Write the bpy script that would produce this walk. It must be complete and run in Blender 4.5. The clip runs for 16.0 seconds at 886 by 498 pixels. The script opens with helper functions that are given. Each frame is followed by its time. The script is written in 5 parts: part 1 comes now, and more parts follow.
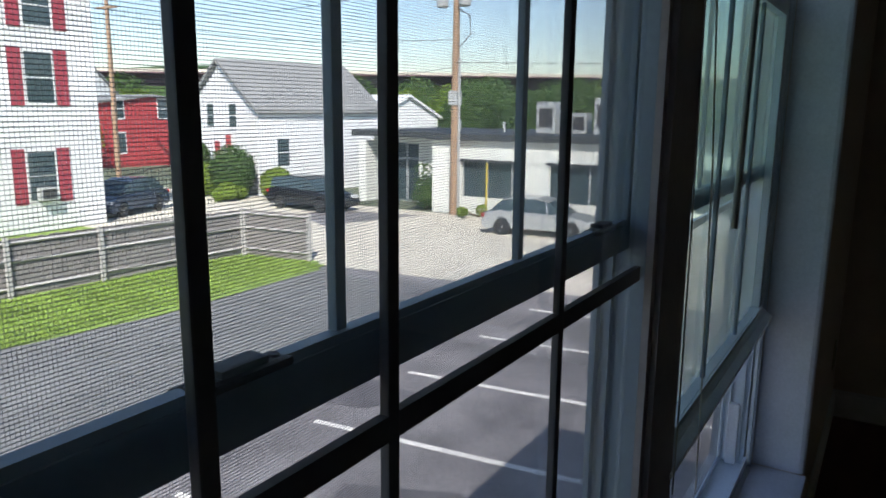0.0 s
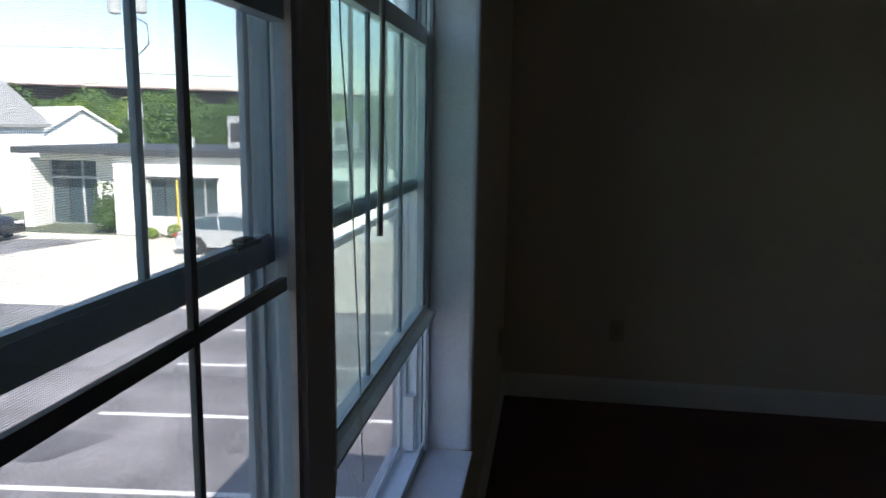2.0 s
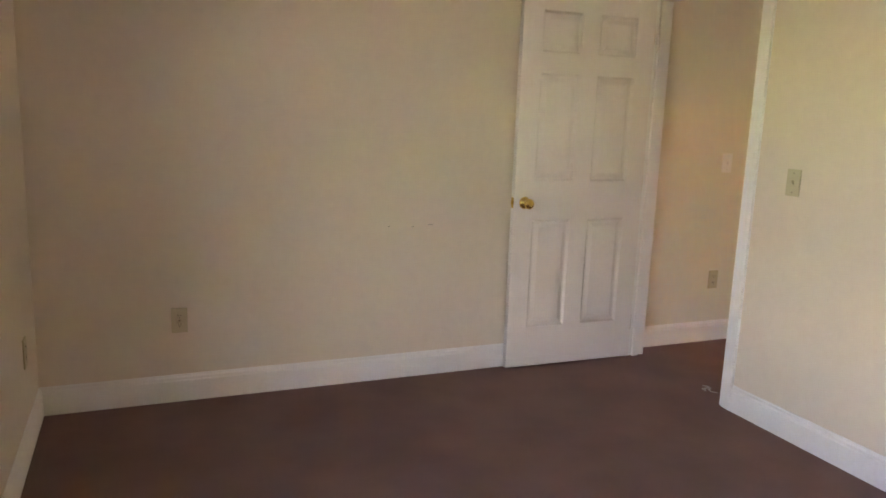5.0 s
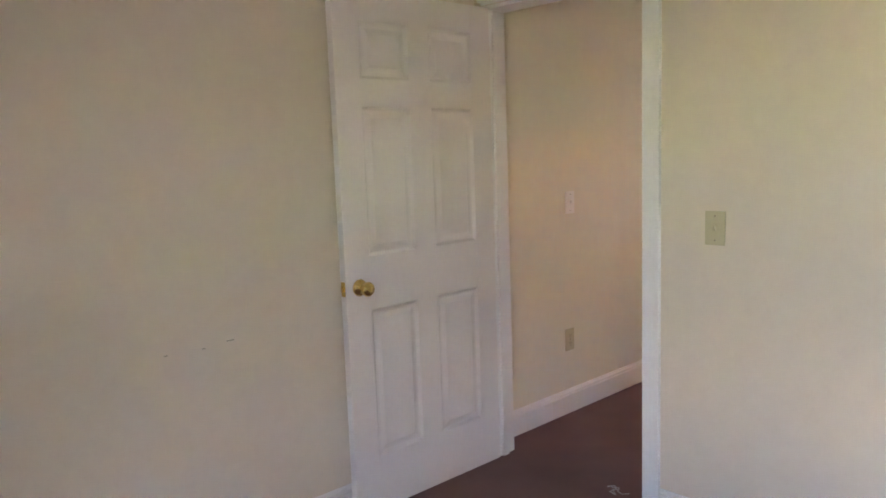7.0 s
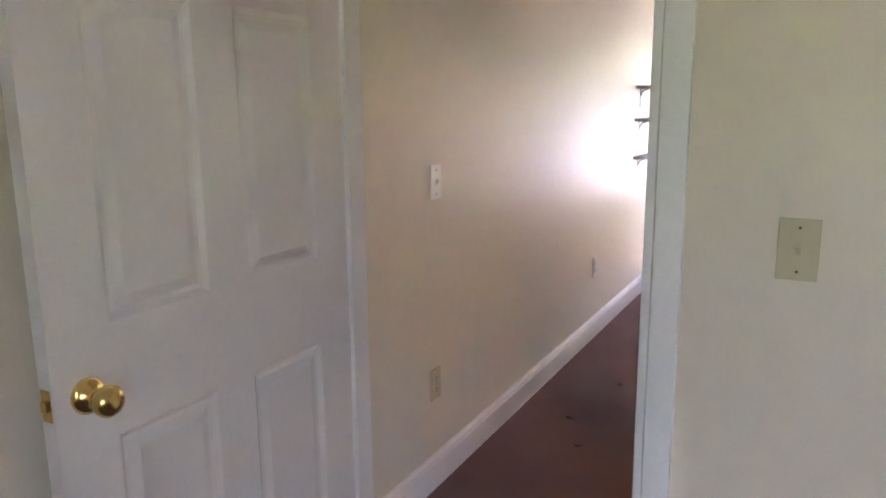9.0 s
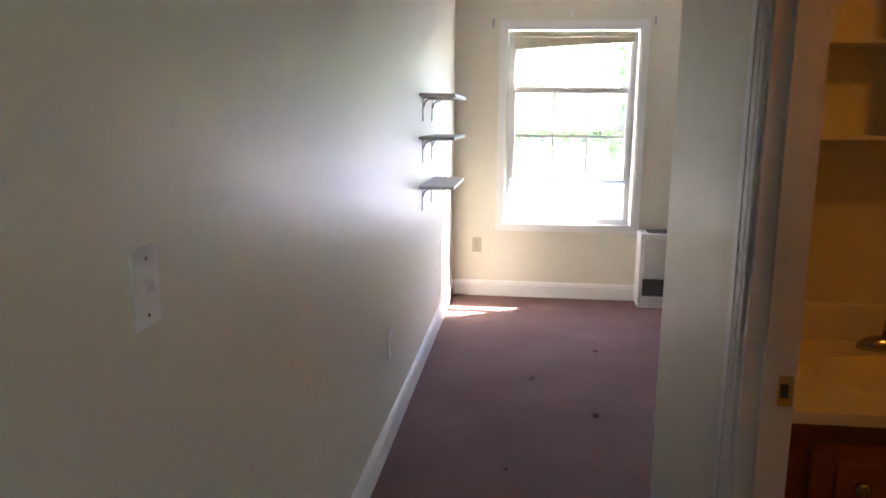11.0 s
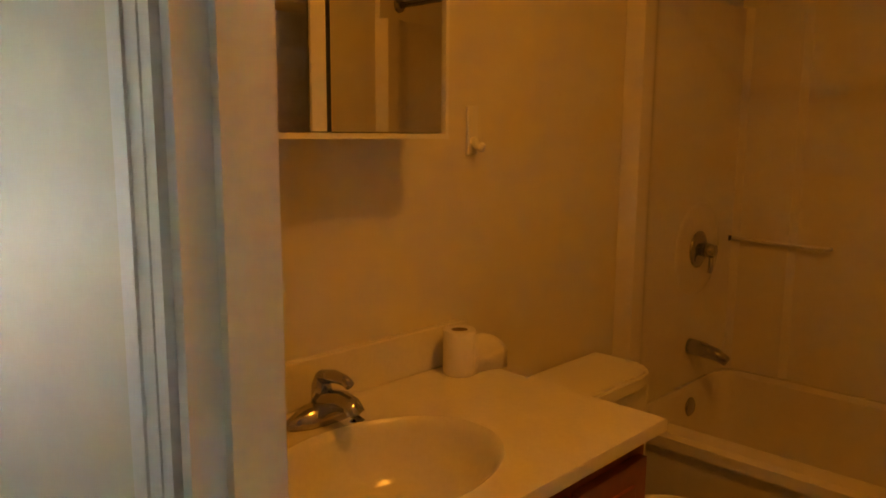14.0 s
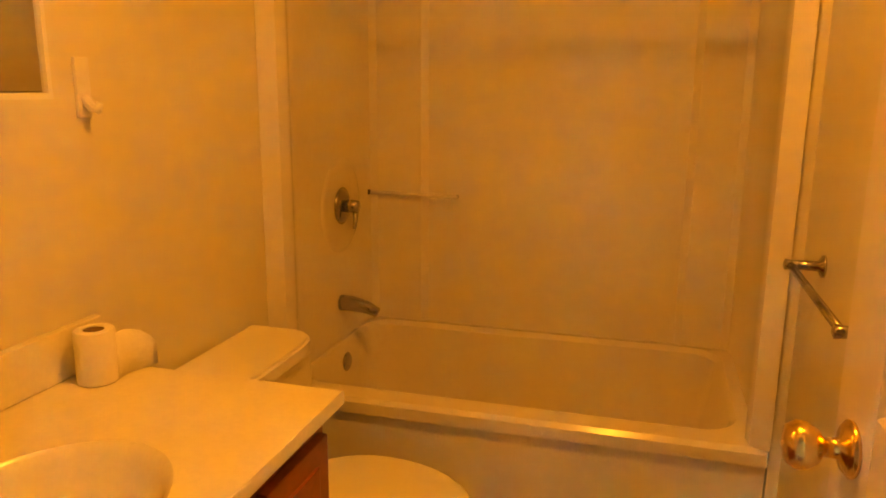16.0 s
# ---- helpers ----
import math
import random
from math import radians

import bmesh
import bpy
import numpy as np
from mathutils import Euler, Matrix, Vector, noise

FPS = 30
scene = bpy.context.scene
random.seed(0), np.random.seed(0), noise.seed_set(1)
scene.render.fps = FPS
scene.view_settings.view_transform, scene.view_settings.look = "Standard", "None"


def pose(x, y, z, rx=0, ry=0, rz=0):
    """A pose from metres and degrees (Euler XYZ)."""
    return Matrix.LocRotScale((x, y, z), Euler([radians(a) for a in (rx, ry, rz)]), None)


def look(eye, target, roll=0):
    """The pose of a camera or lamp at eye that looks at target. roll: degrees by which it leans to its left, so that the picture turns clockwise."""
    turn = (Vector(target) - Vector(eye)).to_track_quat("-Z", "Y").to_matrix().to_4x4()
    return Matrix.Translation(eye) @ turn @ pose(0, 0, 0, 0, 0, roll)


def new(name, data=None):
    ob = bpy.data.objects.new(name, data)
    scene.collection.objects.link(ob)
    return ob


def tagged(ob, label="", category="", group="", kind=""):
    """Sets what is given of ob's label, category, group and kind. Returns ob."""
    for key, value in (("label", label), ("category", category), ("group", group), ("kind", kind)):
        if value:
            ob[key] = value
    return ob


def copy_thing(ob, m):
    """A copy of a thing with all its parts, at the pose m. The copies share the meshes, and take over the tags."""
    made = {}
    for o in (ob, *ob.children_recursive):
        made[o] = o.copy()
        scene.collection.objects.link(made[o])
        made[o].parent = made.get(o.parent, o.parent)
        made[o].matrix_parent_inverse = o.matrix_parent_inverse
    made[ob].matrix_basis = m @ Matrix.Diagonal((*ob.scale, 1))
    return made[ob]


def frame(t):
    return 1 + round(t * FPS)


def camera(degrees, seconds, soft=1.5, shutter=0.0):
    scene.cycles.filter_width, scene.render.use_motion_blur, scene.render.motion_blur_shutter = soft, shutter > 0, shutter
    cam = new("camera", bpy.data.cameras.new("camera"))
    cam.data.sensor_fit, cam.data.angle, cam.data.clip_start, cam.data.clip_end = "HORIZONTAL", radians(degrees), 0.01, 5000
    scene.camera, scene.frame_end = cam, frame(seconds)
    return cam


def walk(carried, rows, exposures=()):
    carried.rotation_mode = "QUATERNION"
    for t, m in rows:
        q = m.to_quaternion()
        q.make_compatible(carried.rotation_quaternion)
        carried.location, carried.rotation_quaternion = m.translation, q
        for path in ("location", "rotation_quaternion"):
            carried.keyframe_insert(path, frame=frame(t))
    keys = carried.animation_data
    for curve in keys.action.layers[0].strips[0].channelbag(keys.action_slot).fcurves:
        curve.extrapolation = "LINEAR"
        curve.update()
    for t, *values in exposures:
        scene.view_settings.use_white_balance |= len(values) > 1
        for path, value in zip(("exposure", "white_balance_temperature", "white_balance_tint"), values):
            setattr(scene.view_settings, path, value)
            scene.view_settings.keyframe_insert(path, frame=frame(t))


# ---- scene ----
cam = camera(62.3, 16.0, soft=1.7)
PATH = [
    (0, (0.146, -3.79, 1.445), (-0.884, -2.12, 1.057), 0.5),
    (0.5, (0.169, -3.792, 1.449), (-0.71, -2.035, 1.076), 0.5),
    (1, (0.184, -3.795, 1.448), (-0.512, -1.955, 1.088), 1.1),
    (1.5, (0.204, -3.804, 1.451), (-0.288, -1.895, 1.113), 1.0),
    (2, (0.225, -3.81, 1.453), (-0.062, -1.86, 1.113), 0.9),
    (2.5, (0.24, -3.81, 1.453), (0.154, -1.844, 1.095), 1.4),
    (3, (0.254, -3.797, 1.447), (0.333, -1.831, 1.086), 1.8),
    (3.5, (0.275, -3.765, 1.441), (0.516, -1.812, 1.087), 1.8),
    (4, (0.325, -3.736, 1.437), (0.74, -1.812, 1.083), 1.7),
    (4.5, (0.373, -3.631, 1.408), (0.953, -1.749, 1.06), 1.6),
    (5, (0.44, -3.501, 1.382), (1.201, -1.687, 1.019), 2.1),
    (5.2, (0.451, -3.397, 1.397), (1.281, -1.615, 1.029), 2.1),
    (7.3, (0.787, -2.149, 1.436), (2.195, -0.753, 1.175), -1.7),
    (7.5, (0.854, -2.033, 1.434), (2.301, -0.686, 1.129), -0.6),
    (8, (1.082, -1.729, 1.431), (2.616, -0.478, 1.147), -0.7),
    (8.5, (1.316, -1.445, 1.426), (2.949, -0.339, 1.093), -0.4),
    (10.8, (2.726, -0.506, 1.387), (4.671, -0.24, 1.007), -0.1),
    (11, (2.843, -0.482, 1.389), (4.801, -0.271, 1.039), 0.7),
    (11.5, (3.061, -0.433, 1.392), (5.028, -0.372, 1.033), 1.9),
    (12, (3.293, -0.435, 1.379), (5.235, -0.763, 1.03), 1.4),
    (12.5, (3.442, -0.422, 1.366), (5.286, -1.115, 1.024), 1.2),
    (13, (3.533, -0.471, 1.353), (5.236, -1.464, 1.02), 1.9),
    (13.5, (3.606, -0.565, 1.367), (5.136, -1.813, 1.049), 1.7),
    (14, (3.631, -0.634, 1.361), (5.019, -2.04, 1.052), 0.4),
    (14.5, (3.656, -0.672, 1.378), (4.89, -2.206, 1.025), 1.7),
    (15, (3.695, -0.718, 1.358), (4.73, -2.391, 0.996), 1.8),
    (15.5, (3.719, -0.732, 1.345), (4.518, -2.523, 0.953), 0.2),
    (16, (3.74, -0.718, 1.372), (4.273, -2.598, 0.945), 0.4),
]
walk(cam, [(t, look(eye, target, roll)) for t, eye, target, roll in PATH],
     exposures=[(0, 1.3, 6400, 17), (1.5, 1.8, 6400, 17), (2.5, 2.3, 6400, 19), (3.0, 2.8, 6500, 22), (3.5, 3.95, 7700, 25), (4.0, 4.7, 8400, 30), (5.0, 6.15, 9000, 36),
                (7.5, 6.0, 7300, 38), (8.5, 5.9, 7100, 40), (10.8, 5.0, 6200, 26), (12.5, 4.5, 6100, 24), (13.5, 5.2, 6400, 20),
                (14.0, 6.1, 6700, 18), (14.5, 7.1, 7300, 17), (15.0, 7.5, 7400, 17), (15.5, 7.7, 7400, 17), (16.0, 7.65, 7400, 17)])

# world, sun and lamps
SUN_WAY = Vector((-0.60, 0.88, -1.0)).normalized()      # the way the sunlight travels
world = bpy.data.worlds.new("world")
scene.world = world
world.use_nodes = True
sky = world.node_tree.nodes.new("ShaderNodeTexSky")
sky.sky_type, sky.sun_disc = "NISHITA", False
sky.sun_elevation = math.asin(-SUN_WAY.z)
sky.sun_rotation = math.atan2(-SUN_WAY.x, -SUN_WAY.y)
sky.air_density, sky.dust_density, sky.ozone_density = 1.0, 0.6, 1.6
background = world.node_tree.nodes["Background"]
background.inputs["Strength"].default_value = 0.10
world.node_tree.links.new(sky.outputs[0], background.inputs["Color"])
sun = new("sun", bpy.data.lights.new("sun", "SUN"))
sun.data.energy, sun.data.angle, sun.data.color = 3.6, radians(0.5), (1.0, 0.95, 0.87)
sun.rotation_mode = "QUATERNION"
sun.rotation_quaternion = SUN_WAY.to_track_quat("-Z", "Y")
BATH_LAMP_WATTS = 0.061
BATH_LAMP_COLOUR = (1.0, 0.38, 0.030)


# ---- materials ----
def mat(name, colour, rough=0.6, metal=0.0, vary=0.12, scale=6.0, bump=0.0, bump_scale=60.0, spec=0.5, fine=None):
    """A painted or natural surface: colour mottled at two scales, with fine relief."""
    m = bpy.data.materials.new(name)
    m.use_nodes = True
    nt = m.node_tree
    b = nt.nodes["Principled BSDF"]
    b.inputs["Roughness"].default_value, b.inputs["Metallic"].default_value = rough, metal
    b.inputs["Specular IOR Level"].default_value = spec
    tc = nt.nodes.new("ShaderNodeTexCoord")
    n1, n2 = nt.nodes.new("ShaderNodeTexNoise"), nt.nodes.new("ShaderNodeTexNoise")
    n1.inputs["Scale"].default_value, n1.inputs["Detail"].default_value = scale, 4
    n2.inputs["Scale"].default_value, n2.inputs["Detail"].default_value = fine or scale * 14, 3
    for n in (n1, n2):
        nt.links.new(tc.outputs["Object"], n.inputs["Vector"])
    add = nt.nodes.new("ShaderNodeMath")
    add.operation = "ADD"
    nt.links.new(n1.outputs["Fac"], add.inputs[0])
    nt.links.new(n2.outputs["Fac"], add.inputs[1])
    ramp = nt.nodes.new("ShaderNodeMapRange")
    ramp.inputs["From Min"].default_value, ramp.inputs["From Max"].default_value = 0.6, 1.4
    ramp.inputs["To Min"].default_value, ramp.inputs["To Max"].default_value = 1 - vary, 1 + vary
    nt.links.new(add.outputs[0], ramp.inputs["Value"])
    mul = nt.nodes.new("ShaderNodeVectorMath")
    mul.operation = "SCALE"
    mul.inputs[0].default_value = colour
    nt.links.new(ramp.outputs[0], mul.inputs["Scale"])
    nt.links.new(mul.outputs[0], b.inputs["Base Color"])
    if bump:
        n3 = nt.nodes.new("ShaderNodeTexNoise")
        n3.inputs["Scale"].default_value, n3.inputs["Detail"].default_value = bump_scale, 3
        nt.links.new(tc.outputs["Object"], n3.inputs["Vector"])
        bp = nt.nodes.new("ShaderNodeBump")
        bp.inputs["Strength"].default_value, bp.inputs["Distance"].default_value = bump, 0.004
        nt.links.new(n3.outputs["Fac"], bp.inputs["Height"])
        nt.links.new(bp.outputs[0], b.inputs["Normal"])
    return m


def leafy(m):
    """Lets light through thin leaves."""
    nt = m.node_tree
    b = nt.nodes["Principled BSDF"]
    t, mix = nt.nodes.new("ShaderNodeBsdfTranslucent"), nt.nodes.new("ShaderNodeMixShader")
    nt.links.new(b.inputs["Base Color"].links[0].from_socket, t.inputs["Color"])
    mix.inputs[0].default_value = 0.5
    nt.links.new(b.outputs[0], mix.inputs[1])
    nt.links.new(t.outputs[0], mix.inputs[2])
    nt.links.new(mix.outputs[0], nt.nodes["Material Output"].inputs["Surface"])
    return m


def glass_mat(name, tint, gloss=0.02):
    m = bpy.data.materials.new(name)
    m.use_nodes = True
    nt = m.node_tree
    nt.nodes.remove(nt.nodes["Principled BSDF"])
    tr, gl, mix, lw, pw, ma = (nt.nodes.new(k) for k in ("ShaderNodeBsdfTransparent", "ShaderNodeBsdfGlossy", "ShaderNodeMixShader", "ShaderNodeLayerWeight", "ShaderNodeMath", "ShaderNodeMath"))
    tr.inputs["Color"].default_value = (*tint, 1)
    gl.inputs["Roughness"].default_value = gloss
    lw.inputs["Blend"].default_value = 0.5
    pw.operation, ma.operation = "POWER", "MULTIPLY_ADD"
    pw.inputs[1].default_value, ma.inputs[1].default_value, ma.inputs[2].default_value = 4.5, 0.55, 0.022
    nt.links.new(lw.outputs["Facing"], pw.inputs[0])
    nt.links.new(pw.outputs[0], ma.inputs[0])
    nt.links.new(ma.outputs[0], mix.inputs[0])
    nt.links.new(tr.outputs[0], mix.inputs[1])
    nt.links.new(gl.outputs[0], mix.inputs[2])
    nt.links.new(mix.outputs[0], nt.nodes["Material Output"].inputs["Surface"])
    return m


def dust_haze(m, amount):
    """A film that scatters a little of the daylight: dust, and glare on the back window."""
    nt = m.node_tree
    out = nt.nodes["Material Output"].inputs["Surface"]
    t, mix, nz, rg = (nt.nodes.new(k) for k in ("ShaderNodeBsdfTranslucent", "ShaderNodeMixShader", "ShaderNodeTexNoise", "ShaderNodeMapRange"))
    t.inputs["Color"].default_value = (0.80, 0.80, 0.70, 1)
    nz.inputs["Scale"].default_value, nz.inputs["Detail"].default_value = 7, 5
    rg.inputs["To Min"].default_value, rg.inputs["To Max"].default_value = amount * 0.6, amount * 1.4
    nt.links.new(nz.outputs["Fac"], rg.inputs["Value"])
    nt.links.new(rg.outputs[0], mix.inputs[0])
    nt.links.new(out.links[0].from_socket, mix.inputs[1])
    nt.links.new(t.outputs[0], mix.inputs[2])
    nt.links.new(mix.outputs[0], out)
    return m


def emit_mat(name, colour, strength):
    m = bpy.data.materials.new(name)
    m.use_nodes = True
    b = m.node_tree.nodes["Principled BSDF"]
    b.inputs["Base Color"].default_value = (0.8, 0.8, 0.75, 1)
    b.inputs["Emission Color"].default_value = (*colour, 1)
    b.inputs["Emission Strength"].default_value = strength
    return m


M_WALL = mat("wall_paint", (0.70, 0.60, 0.485), 0.42, vary=0.035, scale=1.3, bump=0.12, bump_scale=170)
M_WALL_HALL = mat("hall_paint", (0.72, 0.675, 0.55), 0.43, vary=0.03, scale=1.3, bump=0.10, bump_scale=150)
M_CEIL = mat("ceiling_paint", (0.78, 0.76, 0.72), 0.9, vary=0.03, scale=2, bump=0.3, bump_scale=90)
M_TRIM = mat("trim_paint", (0.80, 0.78, 0.75), 0.35, vary=0.04, scale=5, bump=0.05, bump_scale=40)
M_DOOR = mat("door_paint", (0.76, 0.70, 0.66), 0.4, vary=0.03, scale=4, bump=0.10, bump_scale=120)
M_CARPET = mat("carpet", (0.205, 0.122, 0.108), 0.95, vary=0.20, scale=3, fine=320, bump=1.0, bump_scale=420, spec=0.1)
# White vinyl's own pale tone, then two copies with backlit shade painted in.
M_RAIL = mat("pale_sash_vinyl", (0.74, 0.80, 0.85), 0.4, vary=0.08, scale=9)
M_SASH_SHADED = mat("shaded_sash_vinyl", (0.27, 0.33, 0.38), 0.4, vary=0.08, scale=9)
M_SASH_UP_SHADED = mat("shaded_upper_sash_vinyl", (0.20, 0.27, 0.32), 0.45, vary=0.12, scale=9)
# Backlit bars of the near white sash; their shade is in the colour.
M_MUNTIN_SHADED = mat("shaded_muntin", (0.11, 0.11, 0.115), 0.5, vary=0.12, scale=14)
# White mullion paint dimmed to brown-grey: its backlit shade goes into the colour.
M_MULLION_SHADED = mat("shaded_mullion_paint", (0.42, 0.37, 0.34), 0.5, vary=0.1, scale=7)
M_SILL = mat("sill_paint", (0.74, 0.75, 0.80), 0.4, vary=0.10, scale=11, bump=0.1, bump_scale=50)
M_GLASS = dust_haze(glass_mat("window_glass", (0.965, 0.98, 0.975)), 0.015)
M_GLASS_OLD = dust_haze(glass_mat("hazy_glass", (0.82, 0.90, 0.87), 0.08), 0.16)
# Back window: the film stands in for glare, a haze added over the view.
M_GLASS_BACK = dust_haze(glass_mat("back_window_glass", (0.95, 0.97, 0.96)), 0.035)
M_WIRE = mat("screen_wire", (0.20, 0.21, 0.23), 0.6, vary=0.02)
M_BRASS = mat("brass", (0.80, 0.56, 0.20), 0.22, 1.0, vary=0.08, scale=30)
M_CHROME = mat("chrome", (0.40, 0.38, 0.36), 0.15, 1.0, vary=0.04, scale=20)
M_BRONZE = mat("dark_metal", (0.10, 0.08, 0.06), 0.4, 0.8, vary=0.1, scale=30)
M_ALMOND = mat("almond_plastic", (0.50, 0.44, 0.28), 0.35, vary=0.03)
M_WHITEPL = mat("white_plastic", (0.80, 0.78, 0.74), 0.35, vary=0.03)
M_DARKPL = mat("dark_slot", (0.03, 0.028, 0.025), 0.6, vary=0.05)
M_SHELF = mat("shelf_white", (0.70, 0.68, 0.68), 0.45, vary=0.05)
M_BRACKET = mat("bracket_grey", (0.42, 0.41, 0.41), 0.45, 0.3, vary=0.05)
M_BLIND = mat("blind_slats", (0.72, 0.64, 0.46), 0.5, vary=0.08, scale=20)
M_CORD = mat("cord", (0.62, 0.60, 0.55), 0.8, vary=0.05)
M_WAND = mat("wand_plastic", (0.25, 0.22, 0.20), 0.3, vary=0.05)
M_HEATER = mat("heater_enamel", (0.62, 0.60, 0.57), 0.35, vary=0.03)
M_LOUVRE = mat("heater_louvre", (0.05, 0.048, 0.05), 0.45, vary=0.05)
M_FIBRE = mat("fibreglass", (0.74, 0.70, 0.62), 0.16, vary=0.03, scale=3)
M_COUNTER = mat("cultured_marble", (0.80, 0.76, 0.66), 0.18, vary=0.05, scale=7)
M_PORCELAIN = mat("porcelain", (0.82, 0.79, 0.70), 0.12, vary=0.02)
M_CHERRY = mat("cherry_wood", (0.26, 0.07, 0.025), 0.3, vary=0.3, scale=5, fine=40)
M_PAPER = mat("paper_roll", (0.84, 0.80, 0.74), 0.95, vary=0.04, bump=0.3, bump_scale=90)
M_VINYL = mat("vinyl_floor", (0.45, 0.40, 0.33), 0.4, vary=0.15, scale=10)
M_LINT = mat("lint", (0.05, 0.04, 0.04), 0.9, vary=0.2)
M_MARK = mat("wall_mark", (0.40, 0.35, 0.27), 0.8, vary=0.2)
M_MIRROR = mat("mirror_silver", (0.88, 0.88, 0.86), 0.01, 1.0, vary=0.0)
M_BULB = emit_mat("lamp_glass", BATH_LAMP_COLOUR, 0.15)
M_ASPHALT = mat("asphalt", (0.180, 0.172, 0.175), 0.9, vary=0.85, scale=0.7, fine=30, bump=0.6, bump_scale=60)
M_PATCH = mat("oily_asphalt", (0.10, 0.095, 0.10), 0.8, vary=0.5, scale=1.6, fine=30, bump=0.6, bump_scale=60)
M_OLDROAD = mat("old_asphalt", (0.17, 0.168, 0.165), 0.9, vary=0.25, scale=0.6, fine=25, bump=0.5, bump_scale=60)
M_CONCRETE = mat("concrete", (0.64, 0.59, 0.49), 0.9, vary=0.22, scale=0.5, fine=12, bump=0.3, bump_scale=30)
M_LINE = mat("road_paint", (0.72, 0.71, 0.66), 0.7, vary=0.25, scale=9)
M_GRASS = mat("lawn", (0.20, 0.29, 0.05), 0.95, vary=0.4, scale=0.9, fine=18, bump=1.0, bump_scale=60)
M_FIELD = mat("far_ground", (0.12, 0.14, 0.09), 0.95, vary=0.4, scale=0.08, fine=2)
M_FENCE = mat("weathered_boards", (0.22, 0.20, 0.19), 0.85, vary=0.3, scale=2.5, fine=20)
M_POST = mat("fence_posts", (0.42, 0.40, 0.38), 0.8, vary=0.2, scale=4)
M_SIDING = mat("white_siding", (0.78, 0.78, 0.78), 0.6, vary=0.06, scale=0.8)
M_REDSIDE = mat("red_siding", (0.40, 0.05, 0.055), 0.6, vary=0.12, scale=0.8)
M_SHUTTER = mat("shutter_red", (0.33, 0.045, 0.065), 0.55, vary=0.1, scale=3)
M_DARKGLASS = mat("far_window_glass", (0.05, 0.075, 0.085), 0.08, vary=0.2, scale=1.5)
M_ROOFG = mat("grey_shingles", (0.26, 0.26, 0.255), 0.9, vary=0.15, scale=1.5, fine=14)
M_ROOFD = mat("dark_fascia", (0.045, 0.05, 0.055), 0.7, vary=0.15, scale=1)
M_BLOCK = mat("white_block", (0.74, 0.75, 0.70), 0.75, vary=0.07, scale=0.8, bump=0.3, bump_scale=10)
M_BRIDGE = mat("bridge_steel", (0.13, 0.07, 0.08), 0.7, vary=0.15, scale=0.1)
M_POLE = mat("pole_wood", (0.34, 0.22, 0.14), 0.85, vary=0.25, scale=2, fine=20)
M_GREYPIPE = mat("grey_conduit", (0.4, 0.41, 0.41), 0.6, vary=0.1)
M_BARK = mat("bark", (0.12, 0.09, 0.065), 0.9, vary=0.3, scale=4)
M_LEAF = leafy(mat("leaves", (0.11, 0.19, 0.05), 0.6, vary=0.5, scale=0.8, fine=9))
M_LEAF2 = leafy(mat("bright_leaves", (0.25, 0.35, 0.05), 0.6, vary=0.4, scale=1.2, fine=9))
M_SILVER = mat("silver_car_paint", (0.52, 0.54, 0.55), 0.25, 0.5, vary=0.02)
M_BLACKCAR = mat("black_car_paint", (0.015, 0.017, 0.022), 0.15, 0.2, vary=0.02)
M_BLUECAR = mat("blue_car_paint", (0.04, 0.06, 0.10), 0.2, 0.3, vary=0.02)
M_TYRE = mat("tyre_rubber", (0.02, 0.02, 0.02), 0.85, vary=0.1)
M_RIM = mat("alloy_rim", (0.5, 0.5, 0.5), 0.3, 0.8, vary=0.05)
M_LAMPGLASS = mat("headlight_glass", (0.7, 0.7, 0.7), 0.1, vary=0.02)
M_TAIL = mat("tail_lamp", (0.35, 0.02, 0.02), 0.2, vary=0.02)
M_CLAY = mat("terracotta", (0.42, 0.16, 0.08), 0.8, vary=0.15)
M_YELLOW = mat("yellow_paint", (0.65, 0.48, 0.05), 0.6, vary=0.1)


# ---- mesh helpers ----
def box(bm, x0, x1, y0, y1, z0, z1, bevel=0.0):
    x0, x1 = min(x0, x1), max(x0, x1)
    y0, y1 = min(y0, y1), max(y0, y1)
    z0, z1 = min(z0, z1), max(z0, z1)
    v = [bm.verts.new(p) for p in ((x0, y0, z0), (x1, y0, z0), (x1, y1, z0), (x0, y1, z0), (x0, y0, z1), (x1, y0, z1), (x1, y1, z1), (x0, y1, z1))]
    f = [bm.faces.new([v[i] for i in q]) for q in ((3, 2, 1, 0), (4, 5, 6, 7), (0, 1, 5, 4), (1, 2, 6, 5), (2, 3, 7, 6), (3, 0, 4, 7))]
    if bevel:
        e = list({e for q in f for e in q.edges})
        bmesh.ops.bevel(bm, geom=e, offset=bevel, segments=2, profile=0.7, affect="EDGES")
    return bm


def prism(bm, pts, axis, a, b):
    """A polygon of (u, v) points drawn out along an axis from a to b."""
    place = {"x": lambda u, v, w: (w, u, v), "y": lambda u, v, w: (u, w, v), "z": lambda u, v, w: (u, v, w)}[axis]
    lo = [bm.verts.new(place(u, v, a)) for u, v in pts]
    hi = [bm.verts.new(place(u, v, b)) for u, v in pts]
    n = len(pts)
    bm.faces.new(lo[::-1])
    bm.faces.new(hi)
    for i in range(n):
        bm.faces.new((lo[i], lo[(i + 1) % n], hi[(i + 1) % n], hi[i]))
    bmesh.ops.recalc_face_normals(bm, faces=bm.faces)
    return bm


